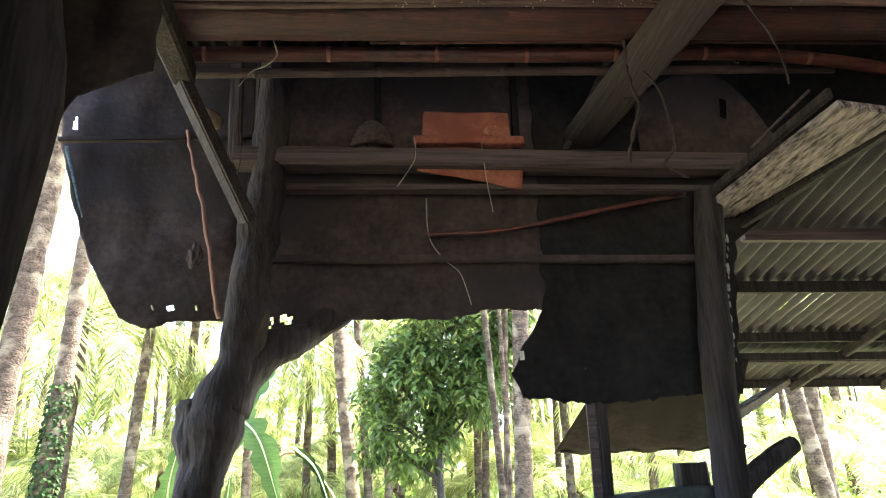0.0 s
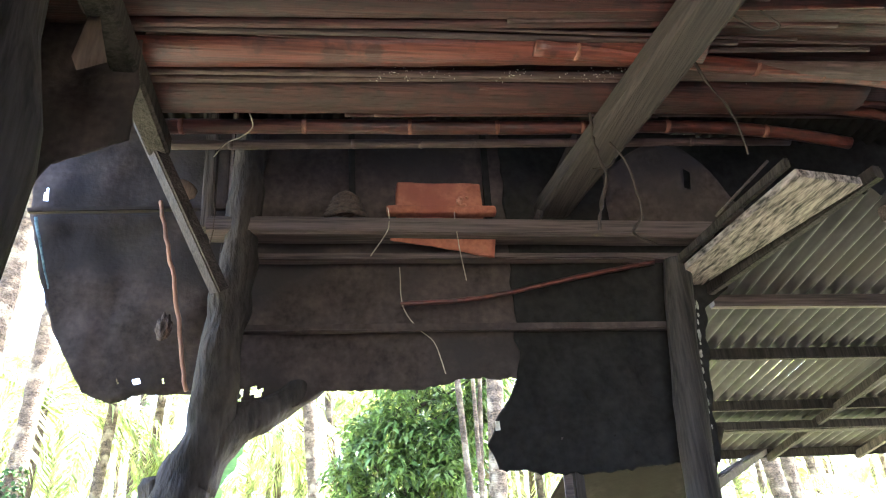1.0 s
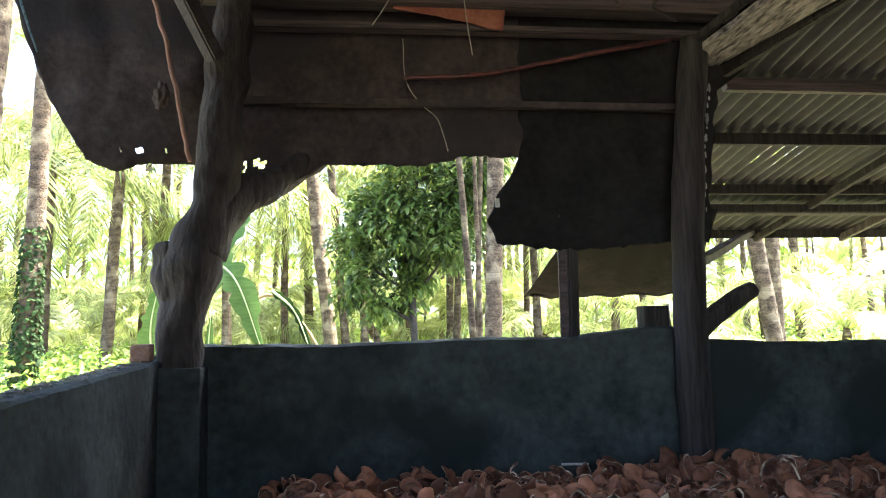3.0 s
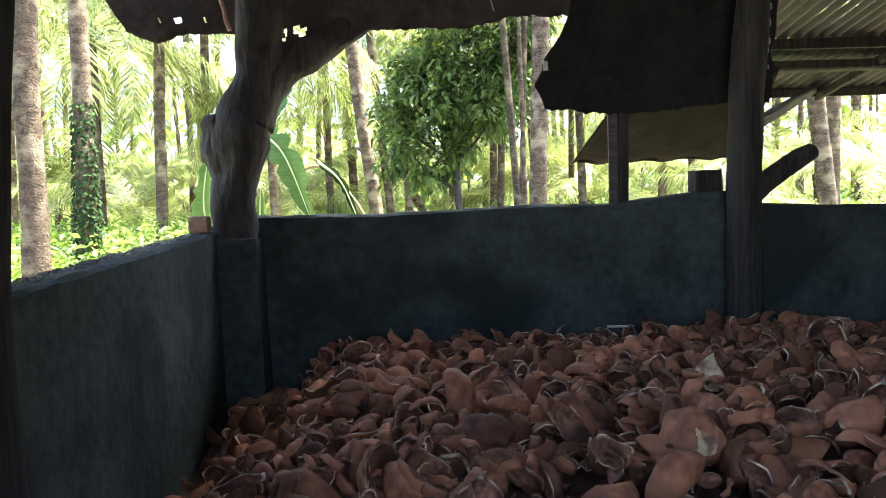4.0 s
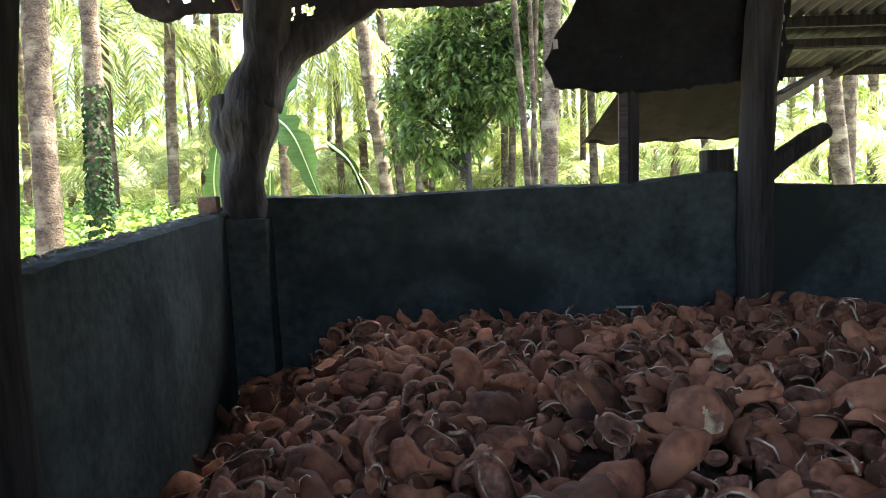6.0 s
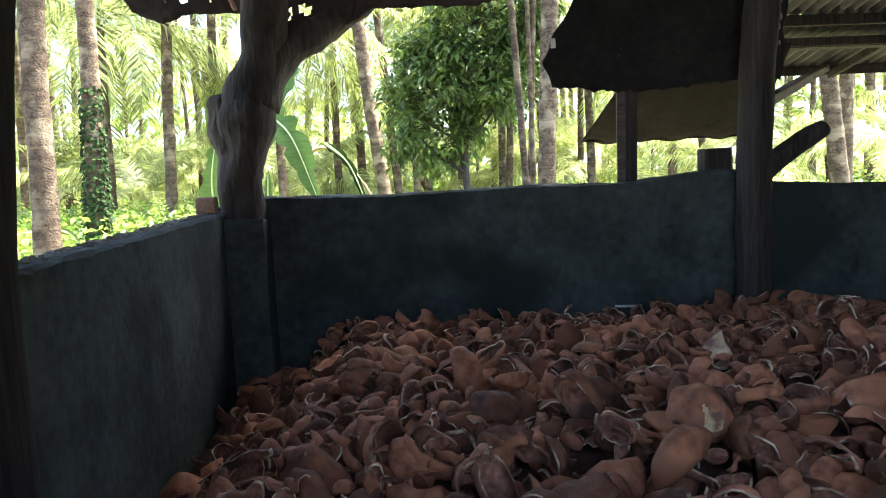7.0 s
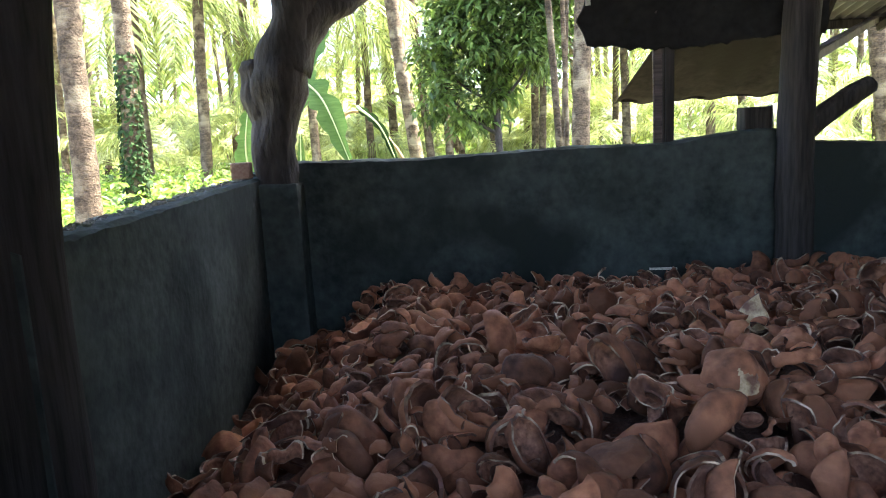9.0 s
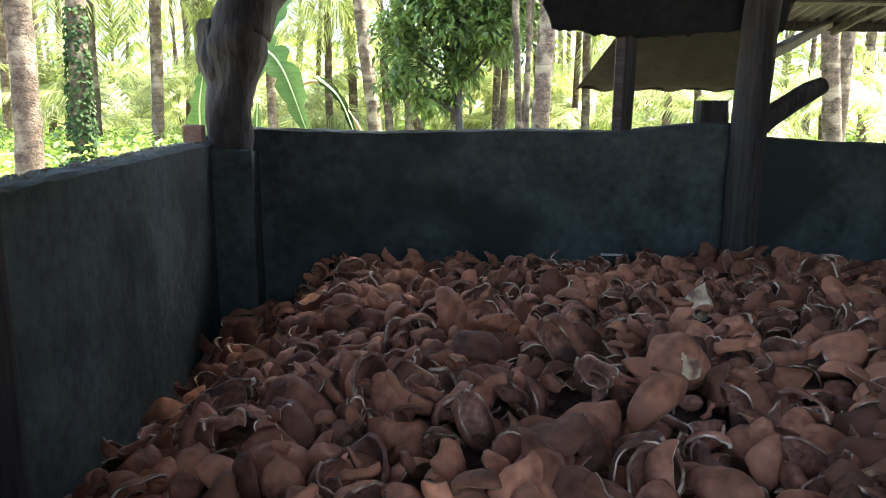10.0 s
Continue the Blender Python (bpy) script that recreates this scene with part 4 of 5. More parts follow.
CROWN_YOUNG_B = crown_mesh("crown", 14, 4.6, 4, 0.4, 1.45, 60, 1.8, 0.036)


def palm(x, y, r, height, lean, crown, label, seed, group="tall coconut palms", rings=70, sides=14):
    p = thing("coconut_palm", label, "palm tree", group, (x, y, 0))
    t = new("trunk", palm_trunk_mesh(height, r, lean, seed, rings, sides))
    t.parent = p
    c = new("crown", crown)
    c.parent = p
    c.location = (lean[0], lean[1], height)
    c.rotation_euler = (0, 0, seed * 1.7)
    return p


def ivy(parent, r, z0, z1, count, seed, lean=(0, 0)):
    rng = random.Random(seed)
    verts, faces = [], []
    for i in range(count):
        z = z0 + (z1 - z0) * rng.random() ** 1.9
        a = rng.uniform(0, 2 * math.pi)
        c = Vector((math.cos(a) * (r + 0.015 + 0.2 * rng.random() * (1 - z / z1) ** 1.7), math.sin(a) * (r + 0.02 + 0.12 * rng.random() * (1 - z / z1) ** 1.7), z)) + Vector((lean[0], lean[1], 0)) * z
        s = rng.uniform(0.022, 0.045)
        m = pose(0, 0, 0, rng.uniform(20, 85), 0, math.degrees(a) + 90 + rng.uniform(-40, 40))
        n = len(verts)
        verts += [c + m @ Vector(q) * s for q in ((0, 1, 0), (-0.8, 0.2, 0.1), (-0.35, -0.9, 0), (0.35, -0.9, 0), (0.8, 0.2, 0.1))]
        faces.append((n, n + 1, n + 2, n + 3, n + 4))
    me = bpy.data.meshes.new("climbing_ivy")
    me.from_pydata([tuple(v) for v in verts], [], faces)
    me.materials.append(LEAF_IVY)
    ob = new("climbing_ivy", me)
    ob.parent = parent
    return tagged(ob, "green creeper climbing the trunk")


palm(-4.04, 7.7, 0.138, 11, (0.29, 0.3), CROWN_A, "tall coconut palm with a pale ringed sun-flecked trunk", 1)
p = palm(-4.39, 9.8, 0.125, 12, (0.15, 0.5), CROWN_B, "tall coconut palm with its trunk wrapped in creepers", 2)
ivy(p, 0.125, 0.0, 2.9, 2300, 3, (0.0125, 0.04))
palm(-5.17, 15.0, 0.12, 13, (0.46, 0.5), CROWN_A, "tall slender coconut palm with a straight grey trunk", 3)
palm(-0.43, 14.0, 0.135, 13, (-1.41, 0.4), CROWN_B, "tall coconut palm with a leaning ringed trunk", 4)
palm(-0.3, 19.0, 0.11, 14, (-1.0, 0.4), CROWN_A, "tall coconut palm with a thin leaning trunk", 5)
palm(1.70, 9.0, 0.116, 11, (0.56, 0.5), CROWN_B, "tall coconut palm with a stout reddish trunk", 6)
palm(6.46, 10.0, 0.128, 12, (-1.3, 0.5), CROWN_A, "tall coconut palm with a ringed trunk beyond the lean-to", 7)
palm(8.3, 13.0, 0.13, 12, (0.3, 0.5), CROWN_B, "tall coconut palm beyond the lean-to", 8)
palm(-7.75, 26.0, 0.13, 14, (0.2, 0.5), CROWN_B, "distant slender coconut palm", 9, rings=40, sides=8)
palm(-6.85, 27.0, 0.13, 14, (0.1, 0.5), CROWN_A, "distant slender coconut palm", 10, rings=40, sides=8)

for k, (x, y, h) in enumerate([(-4.9, 17.5, 6.6), (-8.2, 19, 6.0), (-2.2, 21, 6.8), (0.6, 23, 7.2), (5.0, 19, 6.6), (9.0, 21, 6.2), (-12, 22, 6.5), (3.2, 27, 8.0),
                               (-6.6, 15.5, 4.9), (-3.1, 17.0, 4.6), (0.2, 20.5, 5.0), (-6.0, 22, 5.6), (2.9, 21, 5.0), (6.8, 18, 4.8)]):
    palm(x, y, 0.12, h, (0.25 - 0.1 * (k % 6), 0.1), (CROWN_A, CROWN_B)[k % 2], "half-grown coconut palm with long hanging fronds", 30 + k, "half-grown coconut palms", 40, 9)

# far palms, in rows like a plantation
FAR = [palm(-16, 34, 0.15, 9.5, (0.4, 0.2), CROWN_A, "distant coconut palm of the plantation", 11, "distant coconut palms", 24, 7),
       palm(-9, 38, 0.14, 8.0, (-0.5, 0.1), CROWN_B, "distant coconut palm of the plantation", 12, "distant coconut palms", 24, 7)]
FAR.append(palm(-3.4, 41, 0.13, 15.0, (0.4, 0.2), CROWN_A, "distant tall coconut palm of the plantation", 13, "distant coconut palms", 24, 7))
rng = random.Random(21)
for i in range(45):
    y = rng.uniform(26, 58)
    copy_thing(FAR[2], pose(rng.uniform(-0.8, 0.9) * y, y, 0, 0, 0, rng.uniform(0, 360)) @ Matrix.Scale(rng.uniform(0.75, 1.0), 4))
for i in range(46):
    y = rng.uniform(22, 62)
    x = rng.uniform(-0.85, 0.95) * y
    copy_thing(FAR[i % 2], pose(x, y, 0, 0, 0, rng.uniform(0, 360)) @ Matrix.Scale(rng.uniform(0.75, 1.15), 4))
# young palms, whose fronds rise from the ground
YOUNG = []
for k, crown in enumerate((CROWN_YOUNG, CROWN_YOUNG_B)):
    p = thing("young_palm", "young coconut palm with yellow-green fronds from the ground", "palm tree", "young coconut palms", ((-8.2, 22), (-3.2, 23))[k] + (0,))
    bm = bmesh.new()
    tube(bm, [(0, 0, -0.1), (0, 0, 0.4), (0.02, 0, 0.8), (0.03, 0, 1.1)], [0.2, 0.16, 0.13, 0.08], 10, 0.2)
    part("trunk", bm, PALM_BARK, p)
    c = new("crown", crown)
    c.parent, c.location = p, (0.03, 0, 1.0)
    YOUNG.append(p)
for i, (x, y, s) in enumerate([(-11.5, 25, 1.1), (-5.4, 26, 1.2), (-14, 20, 1.0), (-1.9, 27, 1.1), (3.6, 26, 1.1), (6.2, 23, 1.0), (10.5, 23, 1.1), (12.5, 27, 1.1), (15, 20, 1.0), (0.6, 29, 1.2), (-7.6, 30, 1.3), (5.5, 28, 1.3), (-13, 27, 1.3), (15, 27, 1.3), (-3.2, 33, 1.4), (9, 36, 1.5), (-18, 36, 1.5), (20, 38, 1.5), (2.0, 38, 1.5), (-10, 42, 1.6), (8.9, 17.5, 0.8)]):
    copy_thing(YOUNG[i % 2], pose(x, y, 0, 0, 0, rng.uniform(0, 360)) @ Matrix.Scale(s, 4))

# slender pale trunks beside the stout palm
for x, y, r, lean, lab in ((1.74, 10.2, 0.06, -0.045, "slender pale tree trunk"), (1.83, 10.4, 0.045, 0.0, "slender brown tree trunk"), (1.72, 10.6, 0.045, 0.062, "slender pale leaning tree trunk")):
    bm = bmesh.new()
    tube(bm, spline([(x, y, -0.1), (x + lean * 2, y, 2), (x + lean * 5 - 0.03, y, 5), (x + lean * 9, y, 9)], 30), [r * (1 - 0.014 * i) for i in range(30)], 9, 0.2)
    tree = thing("slender_tree", lab + " beside the stout palm", "tree", "slender trees", (0, 0, 0))
    part("trunk", bm, PALM_BARK, tree)

# broad-leaved tree with a dark crown
TREE = Vector((0.92, 11.5, 0))
mango = thing("broadleaf_tree", "broad-leaved tree with a dense dark green crown", "tree", at=TREE)
bm = bmesh.new()
tube(bm, spline([(0, 0, -0.1), (0.0, 0, 1.2), (-0.05, 0.05, 2.4), (0.05, 0, 3.6), (0.2, 0, 5.2)], 28), [0.075 - 0.002 * i for i in range(28)], 10, 0.25)
part("trunk", bm, BARK, mango)
rng = random.Random(8)
# lobes of the crown: centre and half sizes, seen from the bed
LOBES = [((0.15, 3.15), (0.42, 0.50), 26), ((0.05, 2.25), (0.38, 0.55), 26), ((0.55, 1.95), (0.42, 0.42), 22), ((0.60, 3.55), (0.50, 0.50), 26), ((1.10, 3.25), (0.55, 0.65), 30), ((0.95, 2.45), (0.38, 0.35), 14),
         ((1.50, 2.75), (0.40, 0.42), 18), ((0.95, 4.35), (0.62, 0.55), 26), ((1.65, 3.75), (0.50, 0.65), 26), ((2.15, 4.25), (0.42, 0.55), 18), ((1.45, 5.1), (0.9, 0.5), 26), ((0.55, 5.0), (0.6, 0.4), 14), ((1.85, 3.05), (0.35, 0.5), 16), ((2.4, 4.6), (0.45, 0.5), 16), ((0.72, 2.85), (0.35, 0.4), 20), ((1.95, 4.0), (0.4, 0.6), 24), ((1.95, 3.5), (0.4, 0.5), 20), ((1.35, 2.95), (0.35, 0.45), 16), ((-0.12, 2.75), (0.25, 0.5), 12)]
tips = []
for (cx, cz), (hx, hz), count in LOBES:
    end = Vector((cx - TREE.x, rng.uniform(-0.4, 0.4), cz))
    root = Vector((0.0, 0.0, max(1.5, cz - 0.75)))
    bm = bmesh.new()
    tube(bm, spline([root, root.lerp(end, 0.5) + Vector((0, 0, -0.08)), end], 9), [0.035 - 0.0033 * i for i in range(9)], 6, 0.2)
    part("limb", bm, BARK, mango)
    for i in range(count):
        q = Vector((rng.gauss(0, 1), rng.gauss(0, 1), rng.gauss(0, 1))).normalized() * rng.uniform(0.35, 1.08)
        tip = end + Vector((q.x * hx, q.y * 0.55, q.z * hz))
        tips.append((tip, (tip - end).normalized()))
        if i % 3 == 0:
            bm = bmesh.new()
            tube(bm, spline([end, end.lerp(tip, 0.5) + Vector((0, 0, 0.03)), tip], 5), [0.011, 0.009, 0.008, 0.006, 0.004], 5)
            part("twig", bm, BARK, mango)
verts, faces = [], []
for c, way in tips:
    # a drooping whorl of long leaves round each twig end, and loose ones below
    for i in range(rng.randrange(20, 34)):
        p = c + Vector((rng.gauss(0, 0.1), rng.gauss(0, 0.12), rng.gauss(0, 0.1)))
        a = rng.uniform(0, 2 * math.pi)
        out = (Vector((math.cos(a), math.sin(a), rng.uniform(-1.1, 0.35))) + way * 0.5).normalized()
        side = out.cross(Vector((0, 0, 1)) + Vector((rng.gauss(0, 0.4), rng.gauss(0, 0.4), 0))).normalized()
        s, w = rng.uniform(0.12, 0.23), rng.uniform(0.026, 0.042)
        mid, tip = p + out * s * 0.5, p + out * s + Vector((0, 0, -0.25 * s))
        up = side.cross(out) * 0.012
        n = len(verts)
        verts += [p, mid + side * w + up, tip, mid - side * w + up, mid]
        faces += [(n, n + 1, n + 4), (n + 1, n + 2, n + 4), (n + 2, n + 3, n + 4), (n + 3, n, n + 4)]
me = bpy.data.meshes.new("crown")
me.from_pydata([tuple(v) for v in verts], [], faces)
me.materials.append(LEAF_DARK)
new("crown", me).parent = mango


def banana_leaf(parent, base, tip, bend, wide, name="leaf", label="", turn=0.0, material=LEAF_BANANA):
    """A broad leaf with a pale midrib along an arch from base to tip."""
    base, tip, bend = Vector(base), Vector(tip), Vector(bend)
    path = spline([base, bend, tip], 22)
    bm, rib = bmesh.new(), bmesh.new()
    rows = []
    for i, p in enumerate(path):
        s = i / 21
        d = (path[min(i + 1, 21)] - path[max(i - 1, 0)]).normalized()
        side = d.cross(Vector((math.sin(turn), -math.cos(turn), 0.15))).normalized()
        up = side.cross(d)
        w = wide * min(1.0, 0.25 + s * 5) * (1 - s ** 3.6) ** 0.75 * (1 + 0.05 * noise.noise(Vector((s * 9, wide, 0))))
        rows.append([bm.verts.new(p + side * w * v + up * (abs(v) * 0.25 * w + 0.015 * noise.noise(Vector((s * 14, v * 2, 1))))) for v in (-0.5, -0.25, 0, 0.25, 0.5)])
    for a, b in zip(rows, rows[1:]):
        for k in range(4):
            bm.faces.new((a[k], a[k + 1], b[k + 1], b[k]))
    rr = random.Random(int(wide * 1000))
    for row in rows[4:-1]:
        for k in (0, 4):
            if rr.random() < 0.3:
                row[k].co = row[k].co.lerp(row[2].co, rr.uniform(0.2, 0.5))
    ob = part(name, bm, material, parent, label)
    tube(rib, [p + Vector((0, -0.006, 0.0)) for p in path], [0.011 * (1 - 0.04 * i) for i in range(22)], 6)
    part("midrib", rib, RIB_PALE, ob)
    return ob


banana = thing("banana_plant", "banana plant with broad drooping green leaves", "banana plant", at=(0, 0, 0))
bm = bmesh.new()
tube(bm, spline([(-1.22, 5.1, -0.1), (-1.21, 5.1, 0.6), (-1.18, 5.1, 1.25), (-1.12, 5.08, 1.75)], 16), [0.085 - 0.004 * i for i in range(16)], 12, 0.1)
part("stem", bm, LEAF_BANANA, banana)
banana_leaf(banana, (-1.02, 5.06, 2.0), (-0.655, 4.92, 1.36), (-0.83, 4.97, 1.82), 0.225)
banana_leaf(banana, (-1.40, 5.1, 1.15), (-1.345, 4.95, 1.83), (-1.41, 5.0, 1.5), 0.17)
banana_leaf(banana, (-1.08, 5.1, 1.7), (-0.72, 5.3, 2.55), (-0.93, 5.2, 2.14), 0.17)
banana_leaf(banana, (-1.05, 5.05, 1.0), (-1.00, 4.95, 1.60), (-1.03, 5.0, 1.3), 0.08)
banana_leaf(banana, (-0.64, 5.35, 1.78), (-0.34, 5.3, 1.30), (-0.47, 5.32, 1.62), 0.07, label="narrow drooping leaf, browned at its edge", material=LEAF_IVY)
# dry stalk beside it
cord("dry_stalk", [(-0.86, 5.4, 1.55), (-0.72, 5.4, 1.74), (-0.55, 5.4, 1.70), (-0.40, 5.4, 1.5), (-0.28, 5.4, 1.2), (-0.2, 5.4, 0.0)], 0.012, LEAF_DRY, "drooping browned banana stalk", "stalk")

# undergrowth
rng = random.Random(31)
verts, faces = [], []


def sprig(x, y, base, high, spread, leaves, size):
    for i in range(leaves):
        p = Vector((x + rng.gauss(0, spread), y + rng.gauss(0, spread), base + high * rng.random() ** 0.7))
        s = size * rng.uniform(0.6, 1.3)
        m = pose(0, 0, 0, rng.uniform(-60, 40), rng.uniform(-40, 40), rng.uniform(0, 360))
        n = len(verts)
        verts.extend([p + m @ Vector(q) * s for q in ((0, -0.2, 0), (0.35, 0.4, 0.05), (0, 1.2, -0.1), (-0.35, 0.4, 0.05))])
        faces.append((n, n + 1, n + 2, n + 3))


for i in range(700):
    y = 5.5 + 22 * rng.random() ** 1.3
    x = rng.uniform(-0.75, 0.85) * (y + 2)
    if abs(x + 1) < 0.6 and y < 7 or x < 0 and y < 8:
        continue
    tall = 0.55 + 0.35 * noise.noise(Vector((x * 0.4, y * 0.4, 0)))
    if x > -2.5:
        tall *= 0.72
    sprig(x, y, 0, max(0.2, tall) * rng.uniform(0.8, 1.25), 0.28, 34, 0.085 + 0.004 * y)
for i in range(330):
    y = rng.uniform(8, 19)
    x = -rng.uniform(0.2, 0.62) * y
    sprig(x, y, 0, rng.uniform(0.6, 1.05) + 0.012 * y, 0.26, 46, 0.105)
for i in range(150):
    y = rng.uniform(11, 22)
    x = rng.uniform(-0.2, 0.75) * y
    sprig(x, y, 0, rng.uniform(0.7, 1.05), 0.3, 34, 0.1)
for i in range(420):
    y = rng.uniform(24, 60)
    x = rng.uniform(-0.85, 0.95) * y
    sprig(x, y, 0, rng.uniform(0.6, 1.4), 0.8, 26, 0.32)
me = bpy.data.meshes.new("undergrowth")
me.from_pydata([tuple(v) for v in verts], [], faces)
me.materials.append(LEAF_LOW)
tagged(new("undergrowth", me), "bright green knee-high undergrowth between the palms", "undergrowth", kind="stuff")
# far wood that closes the view
verts, faces = [], []
for i in range(9000):
    a = rng.uniform(-1.2, 1.2) if i < 7600 else rng.uniform(1.2, 5.1)
    d = rng.uniform(62, 85)
    x, y = math.sin(a) * d, math.cos(a) * d
    p = Vector((x, y, 11 * rng.random() ** 2.0))
    s = rng.uniform(0.5, 1.3)
    m = pose(0, 0, 0, rng.uniform(-70, 50), rng.uniform(-50, 50), rng.uniform(0, 360))
    n = len(verts)
    verts.extend([p + m @ Vector(q) * s for q in ((0, -0.2, 0), (0.4, 0.5, 0.1), (0, 1.7, -0.3), (-0.4, 0.5, 0.1))])
    faces.append((n, n + 1, n + 2, n + 3))
me = bpy.data.meshes.new("far_wood")
me.from_pydata([tuple(v) for v in verts], [], faces)
me.materials.append(LEAF_LOW)
tagged(new("far_wood", me), "hazy far green wood behind the plantation", "wood", kind="stuff")

# ---- drying coconut halves ----


def cup(seed, reach, arc, stretch, curl, r=0.06, rings=7, sides=18, thick=0.0065, ragged=0.22, start=0.0):
    """Points, faces and material slots of one dried piece of coconut flesh: a cup, or the part of it within arc degrees; start: where a band begins, as a share of the reach."""
    sd = Vector((seed * 3.7, seed * 1.3, seed * 2.1))
    whole = arc >= 360
    cols = sides if whole else sides + 1
    outer, inner = [], []
    for i in range(rings + 1):
        for j in range(cols):
            ph = radians(arc) * j / sides - radians(arc) / 2
            edge = 1 + ragged * noise.noise(Vector((math.cos(ph) * 1.6, math.sin(ph) * 1.6, 0)) + sd)
            th = radians(reach) * edge * (start + (1 - start) * (i + 0.02) / rings)
            q = Vector((math.sin(th) * math.cos(ph), math.sin(th) * math.sin(ph), math.cos(th)))
            w = 1 + 0.2 * noise.noise(q * 1.4 + sd) + 0.05 * noise.noise(q * 3.5 + sd)
            for shell, k in ((outer, r), (inner, r - thick * (0.55 + 0.45 * i / rings))):
                p = q * w * k
                p = Vector((p.x * stretch[0], p.y * stretch[1], p.z * stretch[2] - r * 0.5))
                f = 1 - curl * max(0.0, 0.45 - p.z / r - 0.5)
                p.x *= max(0.25, f)
                shell.append(p)
    n = len(outer)
    faces, slots = [], []
    span = sides if not whole else sides
    for i in range(rings):
        for j in range(span):
            a, b = i * cols + j, i * cols + (j + 1) % cols
            c, d = b + cols, a + cols
            faces.append((a, d, c, b)), slots.append(0)
            faces.append((n + a, n + b, n + c, n + d)), slots.append(1)
    for j in range(span):
        a, b = rings * cols + j, rings * cols + (j + 1) % cols
        faces.append((a, n + a, n + b, b)), slots.append(2)
    if start:
        for j in range(span):
            a, b = j, (j + 1) % cols
            faces.append((a, b, n + b, n + a)), slots.append(2)
    if not whole:
        for i in range(rings):
            a, d = i * cols, (i + 1) * cols
            faces.append((a, n + a, n + d, d)), slots.append(2)
            a, d = i * cols + sides, (i + 1) * cols + sides
            faces.append((a, d, n + d, n + a)), slots.append(2)
    return outer + inner, faces, slots


rng = random.Random(77)
CUPS = []
for k in range(30):
    if k >= 22:
        CUPS.append(cup(k + 1, rng.uniform(86, 104), rng.uniform(120, 230), (rng.uniform(0.75, 1.0), rng.uniform(1.0, 1.3), rng.uniform(0.8, 1.0)), rng.uniform(0.0, 0.4), rings=4, thick=0.008, ragged=0.2, start=rng.uniform(0.55, 0.72)))
    elif k < 8:
        CUPS.append(cup(k + 1, rng.uniform(64, 86), 360, (rng.uniform(0.85, 1.05), rng.uniform(0.95, 1.2), rng.uniform(0.85, 1.1)), rng.uniform(0, 0.35)))
    elif k < 14:
        CUPS.append(cup(k + 1, rng.uniform(74, 94), 360, (rng.uniform(0.6, 0.85), rng.uniform(1.1, 1.35), rng.uniform(0.8, 1.0)), rng.uniform(0.25, 0.65), ragged=0.2))
    else:
        CUPS.append(cup(k + 1, rng.uniform(72, 95), rng.uniform(110, 250), (rng.uniform(0.8, 1.0), rng.uniform(1.0, 1.25), rng.uniform(0.8, 1.1)), rng.uniform(0.1, 0.7), ragged=0.22))


def cup_mesh(data, *mats):
    me = bpy.data.meshes.new("coconut_half")
    me.from_pydata([tuple(v) for v in data[0]], [], data[1])
    for m in mats:
        me.materials.append(m)
    me.polygons.foreach_set("material_index", data[2])
    me.polygons.foreach_set("use_smooth", [s != 2 for s in data[2]])
    return me


CUP_MESHES = [cup_mesh(c, SKIN, FLESH, RIM) for c in CUPS]


def bed_height(x, y):
    fall = max(0.0, (-0.24 - 0.1 * math.sin(y * 2.1) - x)) / 0.32
    fall += max(0.0, (x - 1.45) / 1.5)
    return 0.925 - 0.2 * min(1.0, fall) ** 1.4 + 0.03 * noise.noise(Vector((x * 1.3, y * 1.3, 2))) + 0.02 * noise.noise(Vector((x * 4, y * 4, 5)))


# core of the heap, dark in colour for the shade between the pieces
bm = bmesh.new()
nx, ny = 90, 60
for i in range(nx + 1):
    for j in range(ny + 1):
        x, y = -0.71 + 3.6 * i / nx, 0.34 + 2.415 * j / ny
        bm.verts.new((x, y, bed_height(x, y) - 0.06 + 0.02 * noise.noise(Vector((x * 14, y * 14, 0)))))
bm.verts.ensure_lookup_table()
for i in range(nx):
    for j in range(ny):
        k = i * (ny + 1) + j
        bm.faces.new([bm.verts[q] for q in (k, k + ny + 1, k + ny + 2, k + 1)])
solo("heap_core", bm, HEAP_CORE, "dark core of the heap of dried coconut, shade put into its colour", "heap", "structure")

spots = []
STEP = 0.071
rows = int(2.33 / STEP)
for j in range(rows):
    for i in range(int(3.5 / STEP)):
        x = -0.66 + (i + 0.5 * (j % 2)) * STEP + rng.uniform(-0.026, 0.026)
        y = 0.42 + j * STEP + rng.uniform(-0.026, 0.026)
        if x < -0.64 or (math.hypot(x + 0.63, y - 2.7) < 0.14) or math.hypot(x - 1.29, y - 2.68) < 0.12:
            continue
        if math.hypot(x - 0.545, y - 1.28) < 0.1 or math.hypot(x - 0.78, y - 1.77) < 0.09:
            continue
        spots.append((x, y))
LOOSE = 1150
for k in range(LOOSE):
    spots.append((rng.uniform(-0.6, 2.7), rng.uniform(0.45, 2.65)))
bulk_v, bulk_f, bulk_s = [], [], []
singles = 0
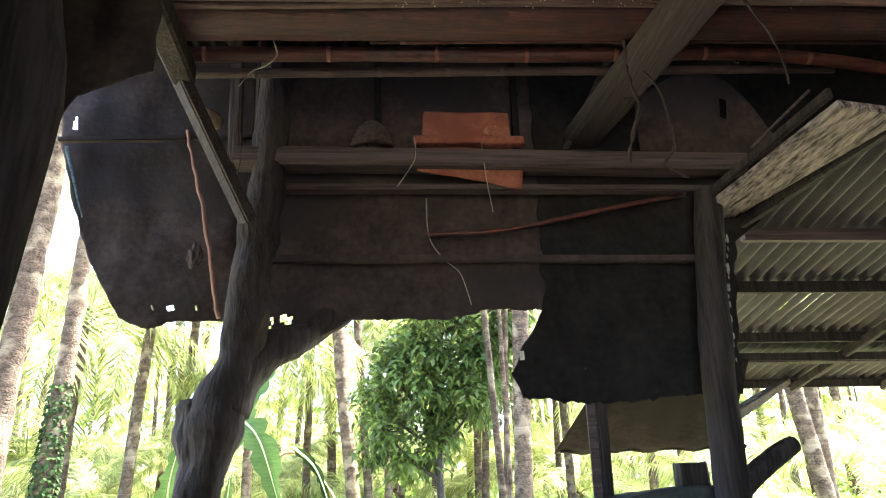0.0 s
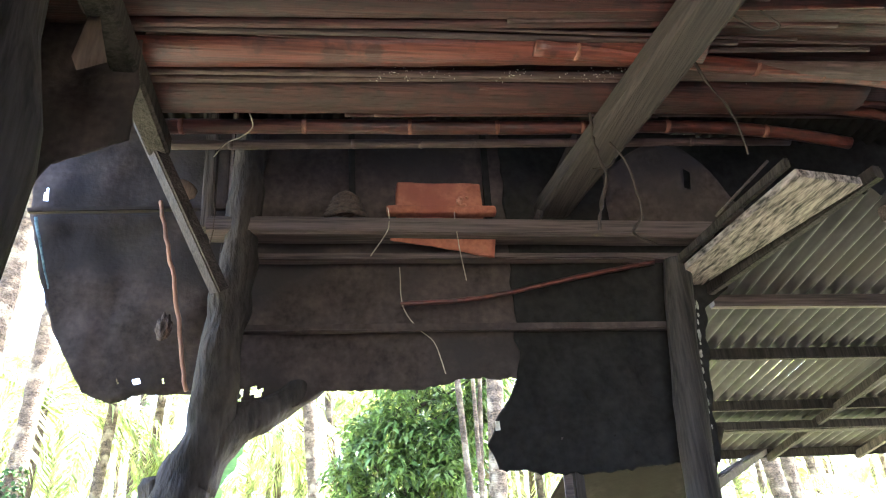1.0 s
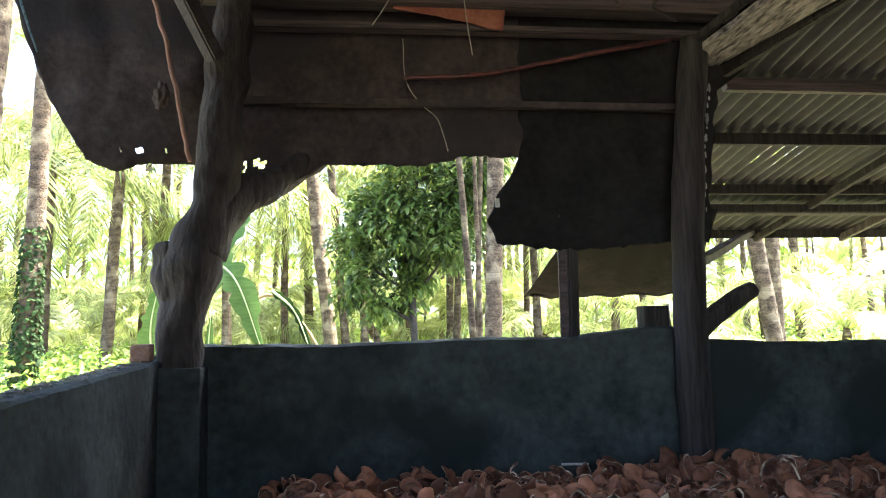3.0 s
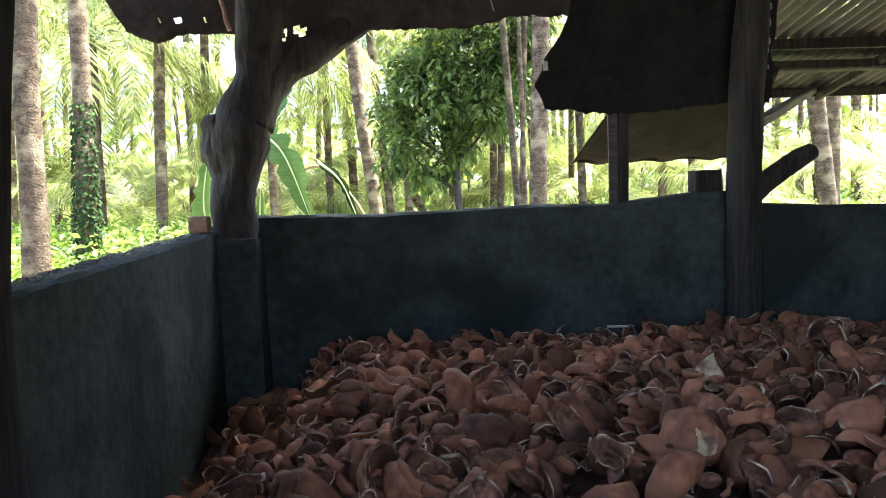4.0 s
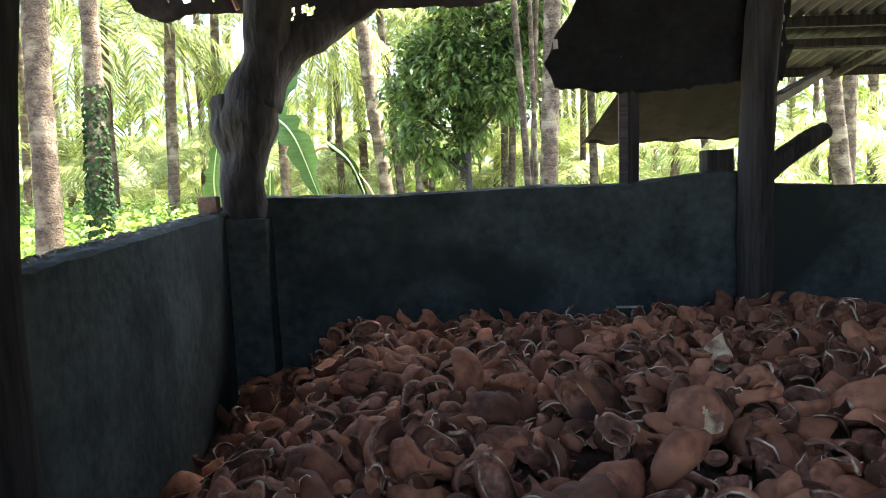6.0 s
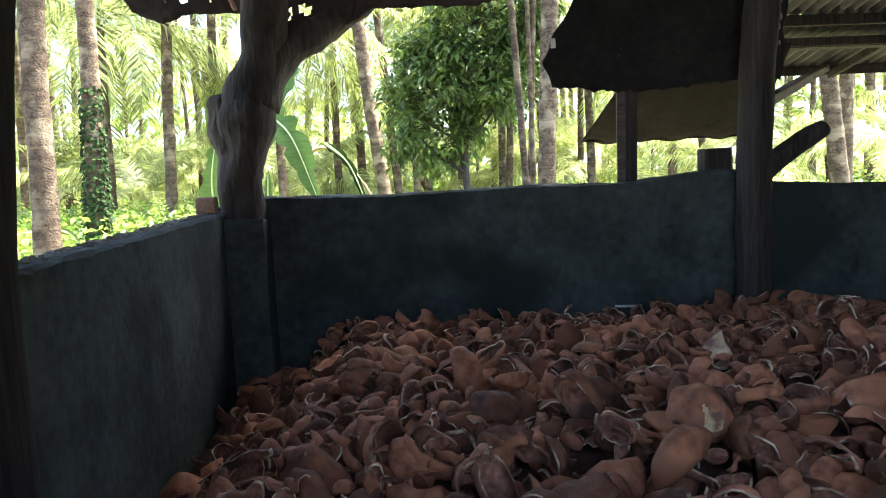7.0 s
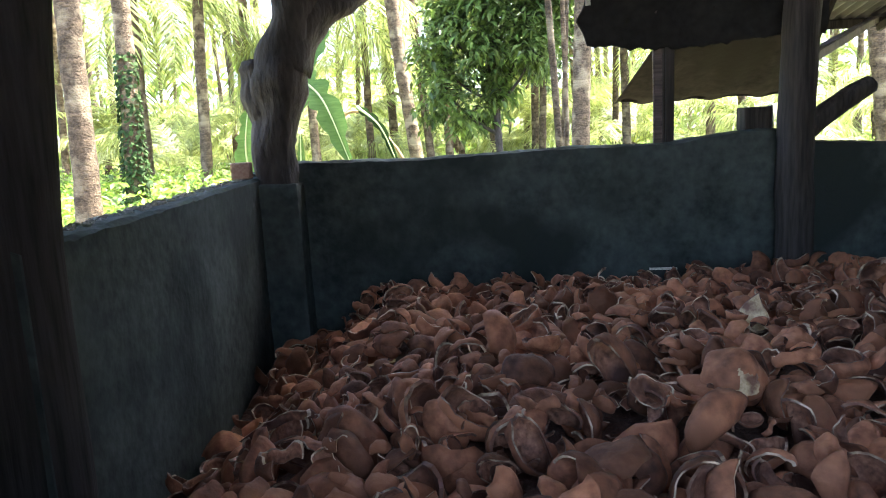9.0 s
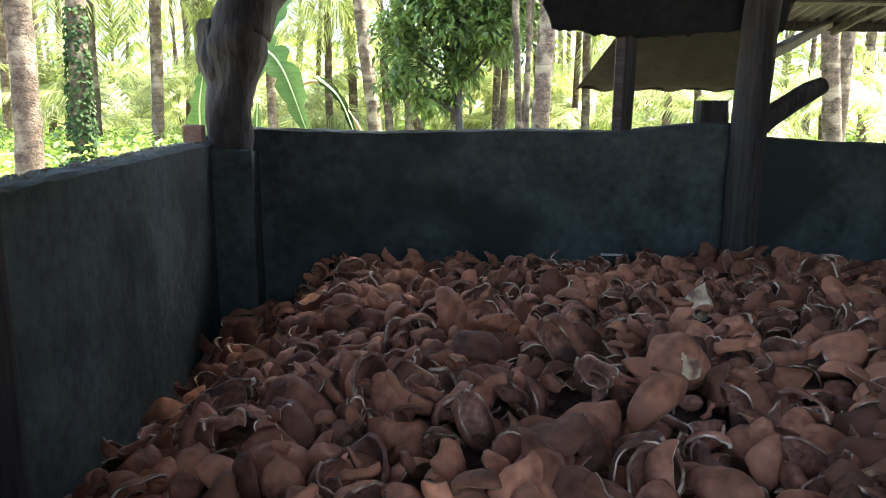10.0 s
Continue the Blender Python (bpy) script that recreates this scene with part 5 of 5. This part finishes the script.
for k, (x, y) in enumerate(spots):
    c = rng.randrange(22) if k < len(spots) - LOOSE else rng.randrange(10, 26)
    z = bed_height(x, y) + rng.uniform(-0.015, 0.03) + (0.022 if k >= len(spots) - LOOSE else 0)
    mood = rng.random()
    if mood < 0.42:
        tilt = abs(rng.gauss(0, 35))
    elif mood < 0.78:
        tilt = rng.uniform(35, 110)
    else:
        tilt = rng.uniform(120, 175)
    m = Matrix.Translation((x, y, z)) @ pose(0, 0, 0, 0, 0, rng.uniform(0, 360)) @ pose(0, 0, 0, tilt, 0, 0) @ pose(0, 0, 0, 0, 0, rng.uniform(0, 360)) @ Matrix.Scale(rng.uniform(0.3, 0.9) if k >= len(spots) - LOOSE else rng.uniform(0.6, 1.15), 4)
    if 0.85 < y < 1.95 and -0.35 < x < 0.95 and singles < 300 and k < len(spots) - LOOSE:
        ob = new("coconut_half", CUP_MESHES[c])
        ob.matrix_world = m
        tagged(ob, ("dried brown coconut half lying rounded side up in the heap" if tilt < 60 else "dried brown coconut half standing on edge in the heap" if tilt < 130 else "dried brown coconut half lying open side up in the heap"), "coconut", "coconut halves on the drying bed")
        singles += 1
    else:
        n = len(bulk_v)
        bulk_v.extend([tuple(m @ v) for v in CUPS[c][0]])
        bulk_f.extend([tuple(n + q for q in f) for f in CUPS[c][1]])
        bulk_s.extend(CUPS[c][2])
me = bpy.data.meshes.new("coconut_heap")
me.from_pydata(bulk_v, [], bulk_f)
for m in (SKIN_ISLE, FLESH, RIM):
    me.materials.append(m)
me.polygons.foreach_set("material_index", bulk_s)
me.polygons.foreach_set("use_smooth", [s != 2 for s in bulk_s])
tagged(new("coconut_heap", me), "heap of smoke-dried brown coconut halves on the drying bed", "coconut", kind="stuff")

# a few pieces that stand out; one of them is peeled along a crescent
PEELED = cup(4, 80, 360, (1.0, 1.05, 0.95), 0.1, rings=14, sides=40)
for i in range(1, 12):
    for j in range(40):
        bow = 3 + 3.0 * math.sin(math.pi * (i - 1) / 12)
        if bow + 1.5 < j < bow + 1.5 + 8.0 * math.sin(math.pi * (i - 1) / 12) + 0.8 * noise.noise(Vector((i, j, 0)) * 0.7):
            PEELED[2][(i * 40 + j) * 2] = 3
for k, (x, y, z, rx, ry, rz, s, mats, lab) in enumerate([
        (0.575, 1.36, 1.01, 34, 0, 0, 1.1, (SKIN, FLESH, RIM, WHITE_FLESH), "brown half with its skin peeled from a pale crescent of flesh"),
        (0.81, 1.86, 0.99, -125, 20, 20, 1.15, (SKIN, WHITE_FLESH, RIM), "open half with pale yellow inner flesh on the heap"),
        (0.98, 1.24, 0.985, 60, 0, 10, 0.8, (WHITE_FLESH, WHITE_FLESH, RIM), "pale cut piece of coconut flesh on the heap"),
        (0.16, 1.52, 0.985, 8, 5, 200, 1.12, (SKIN, FLESH, RIM), "large round brown coconut half rounded side up"),
        (0.13, 1.78, 0.985, 75, 0, 60, 1.2, (SKIN, FLESH, RIM), "elongated brown coconut half lying on its side"),
        (0.22, 1.65, 1.0, 165, 10, 40, 0.85, (SKIN, FLESH, RIM), "small half with a pale curled rim"),
        (0.72, 0.84, 1.0, 20, 10, 80, 1.5, (SKIN, FLESH, RIM), "large brown coconut half near the front of the heap"),
        (1.17, 2.56, 0.97, 82, 10, 25, 0.85, (SKIN, FLESH, RIM), "brown coconut half standing upright by the back wall"),
        (0.36, 1.5, 1.0, 70, 25, 140, 1.15, (SKIN, FLESH, RIM), "curled brown coconut half standing on end"),
        (0.47, 1.2, 0.995, 30, 10, 300, 1.05, (SKIN, FLESH, RIM), "folded brown coconut half on the heap")]):
    ob = new("coconut_half", cup_mesh(CUPS[(3, 16, 17, 0, 9, 2, 5, 11, 12, 8)[k]] if k else PEELED, *mats))
    ob.matrix_world = pose(x, y, z, rx, ry, rz) @ Matrix.Scale(s, 4)
    tagged(ob, lab, "coconut", "coconut halves on the drying bed")

# pale strip standing in for sunlight through a gap under the back wall
bm = bmesh.new()
beam(bm, (0.79, 2.70, 0.955), (0.90, 2.71, 0.949), 0.006, 0.005, rough=0.002)
solo("pale_strip", bm, FLUFF_AND_SLIT, "thin pale strip standing in for light through a gap under the back wall", "strip", smooth=False)
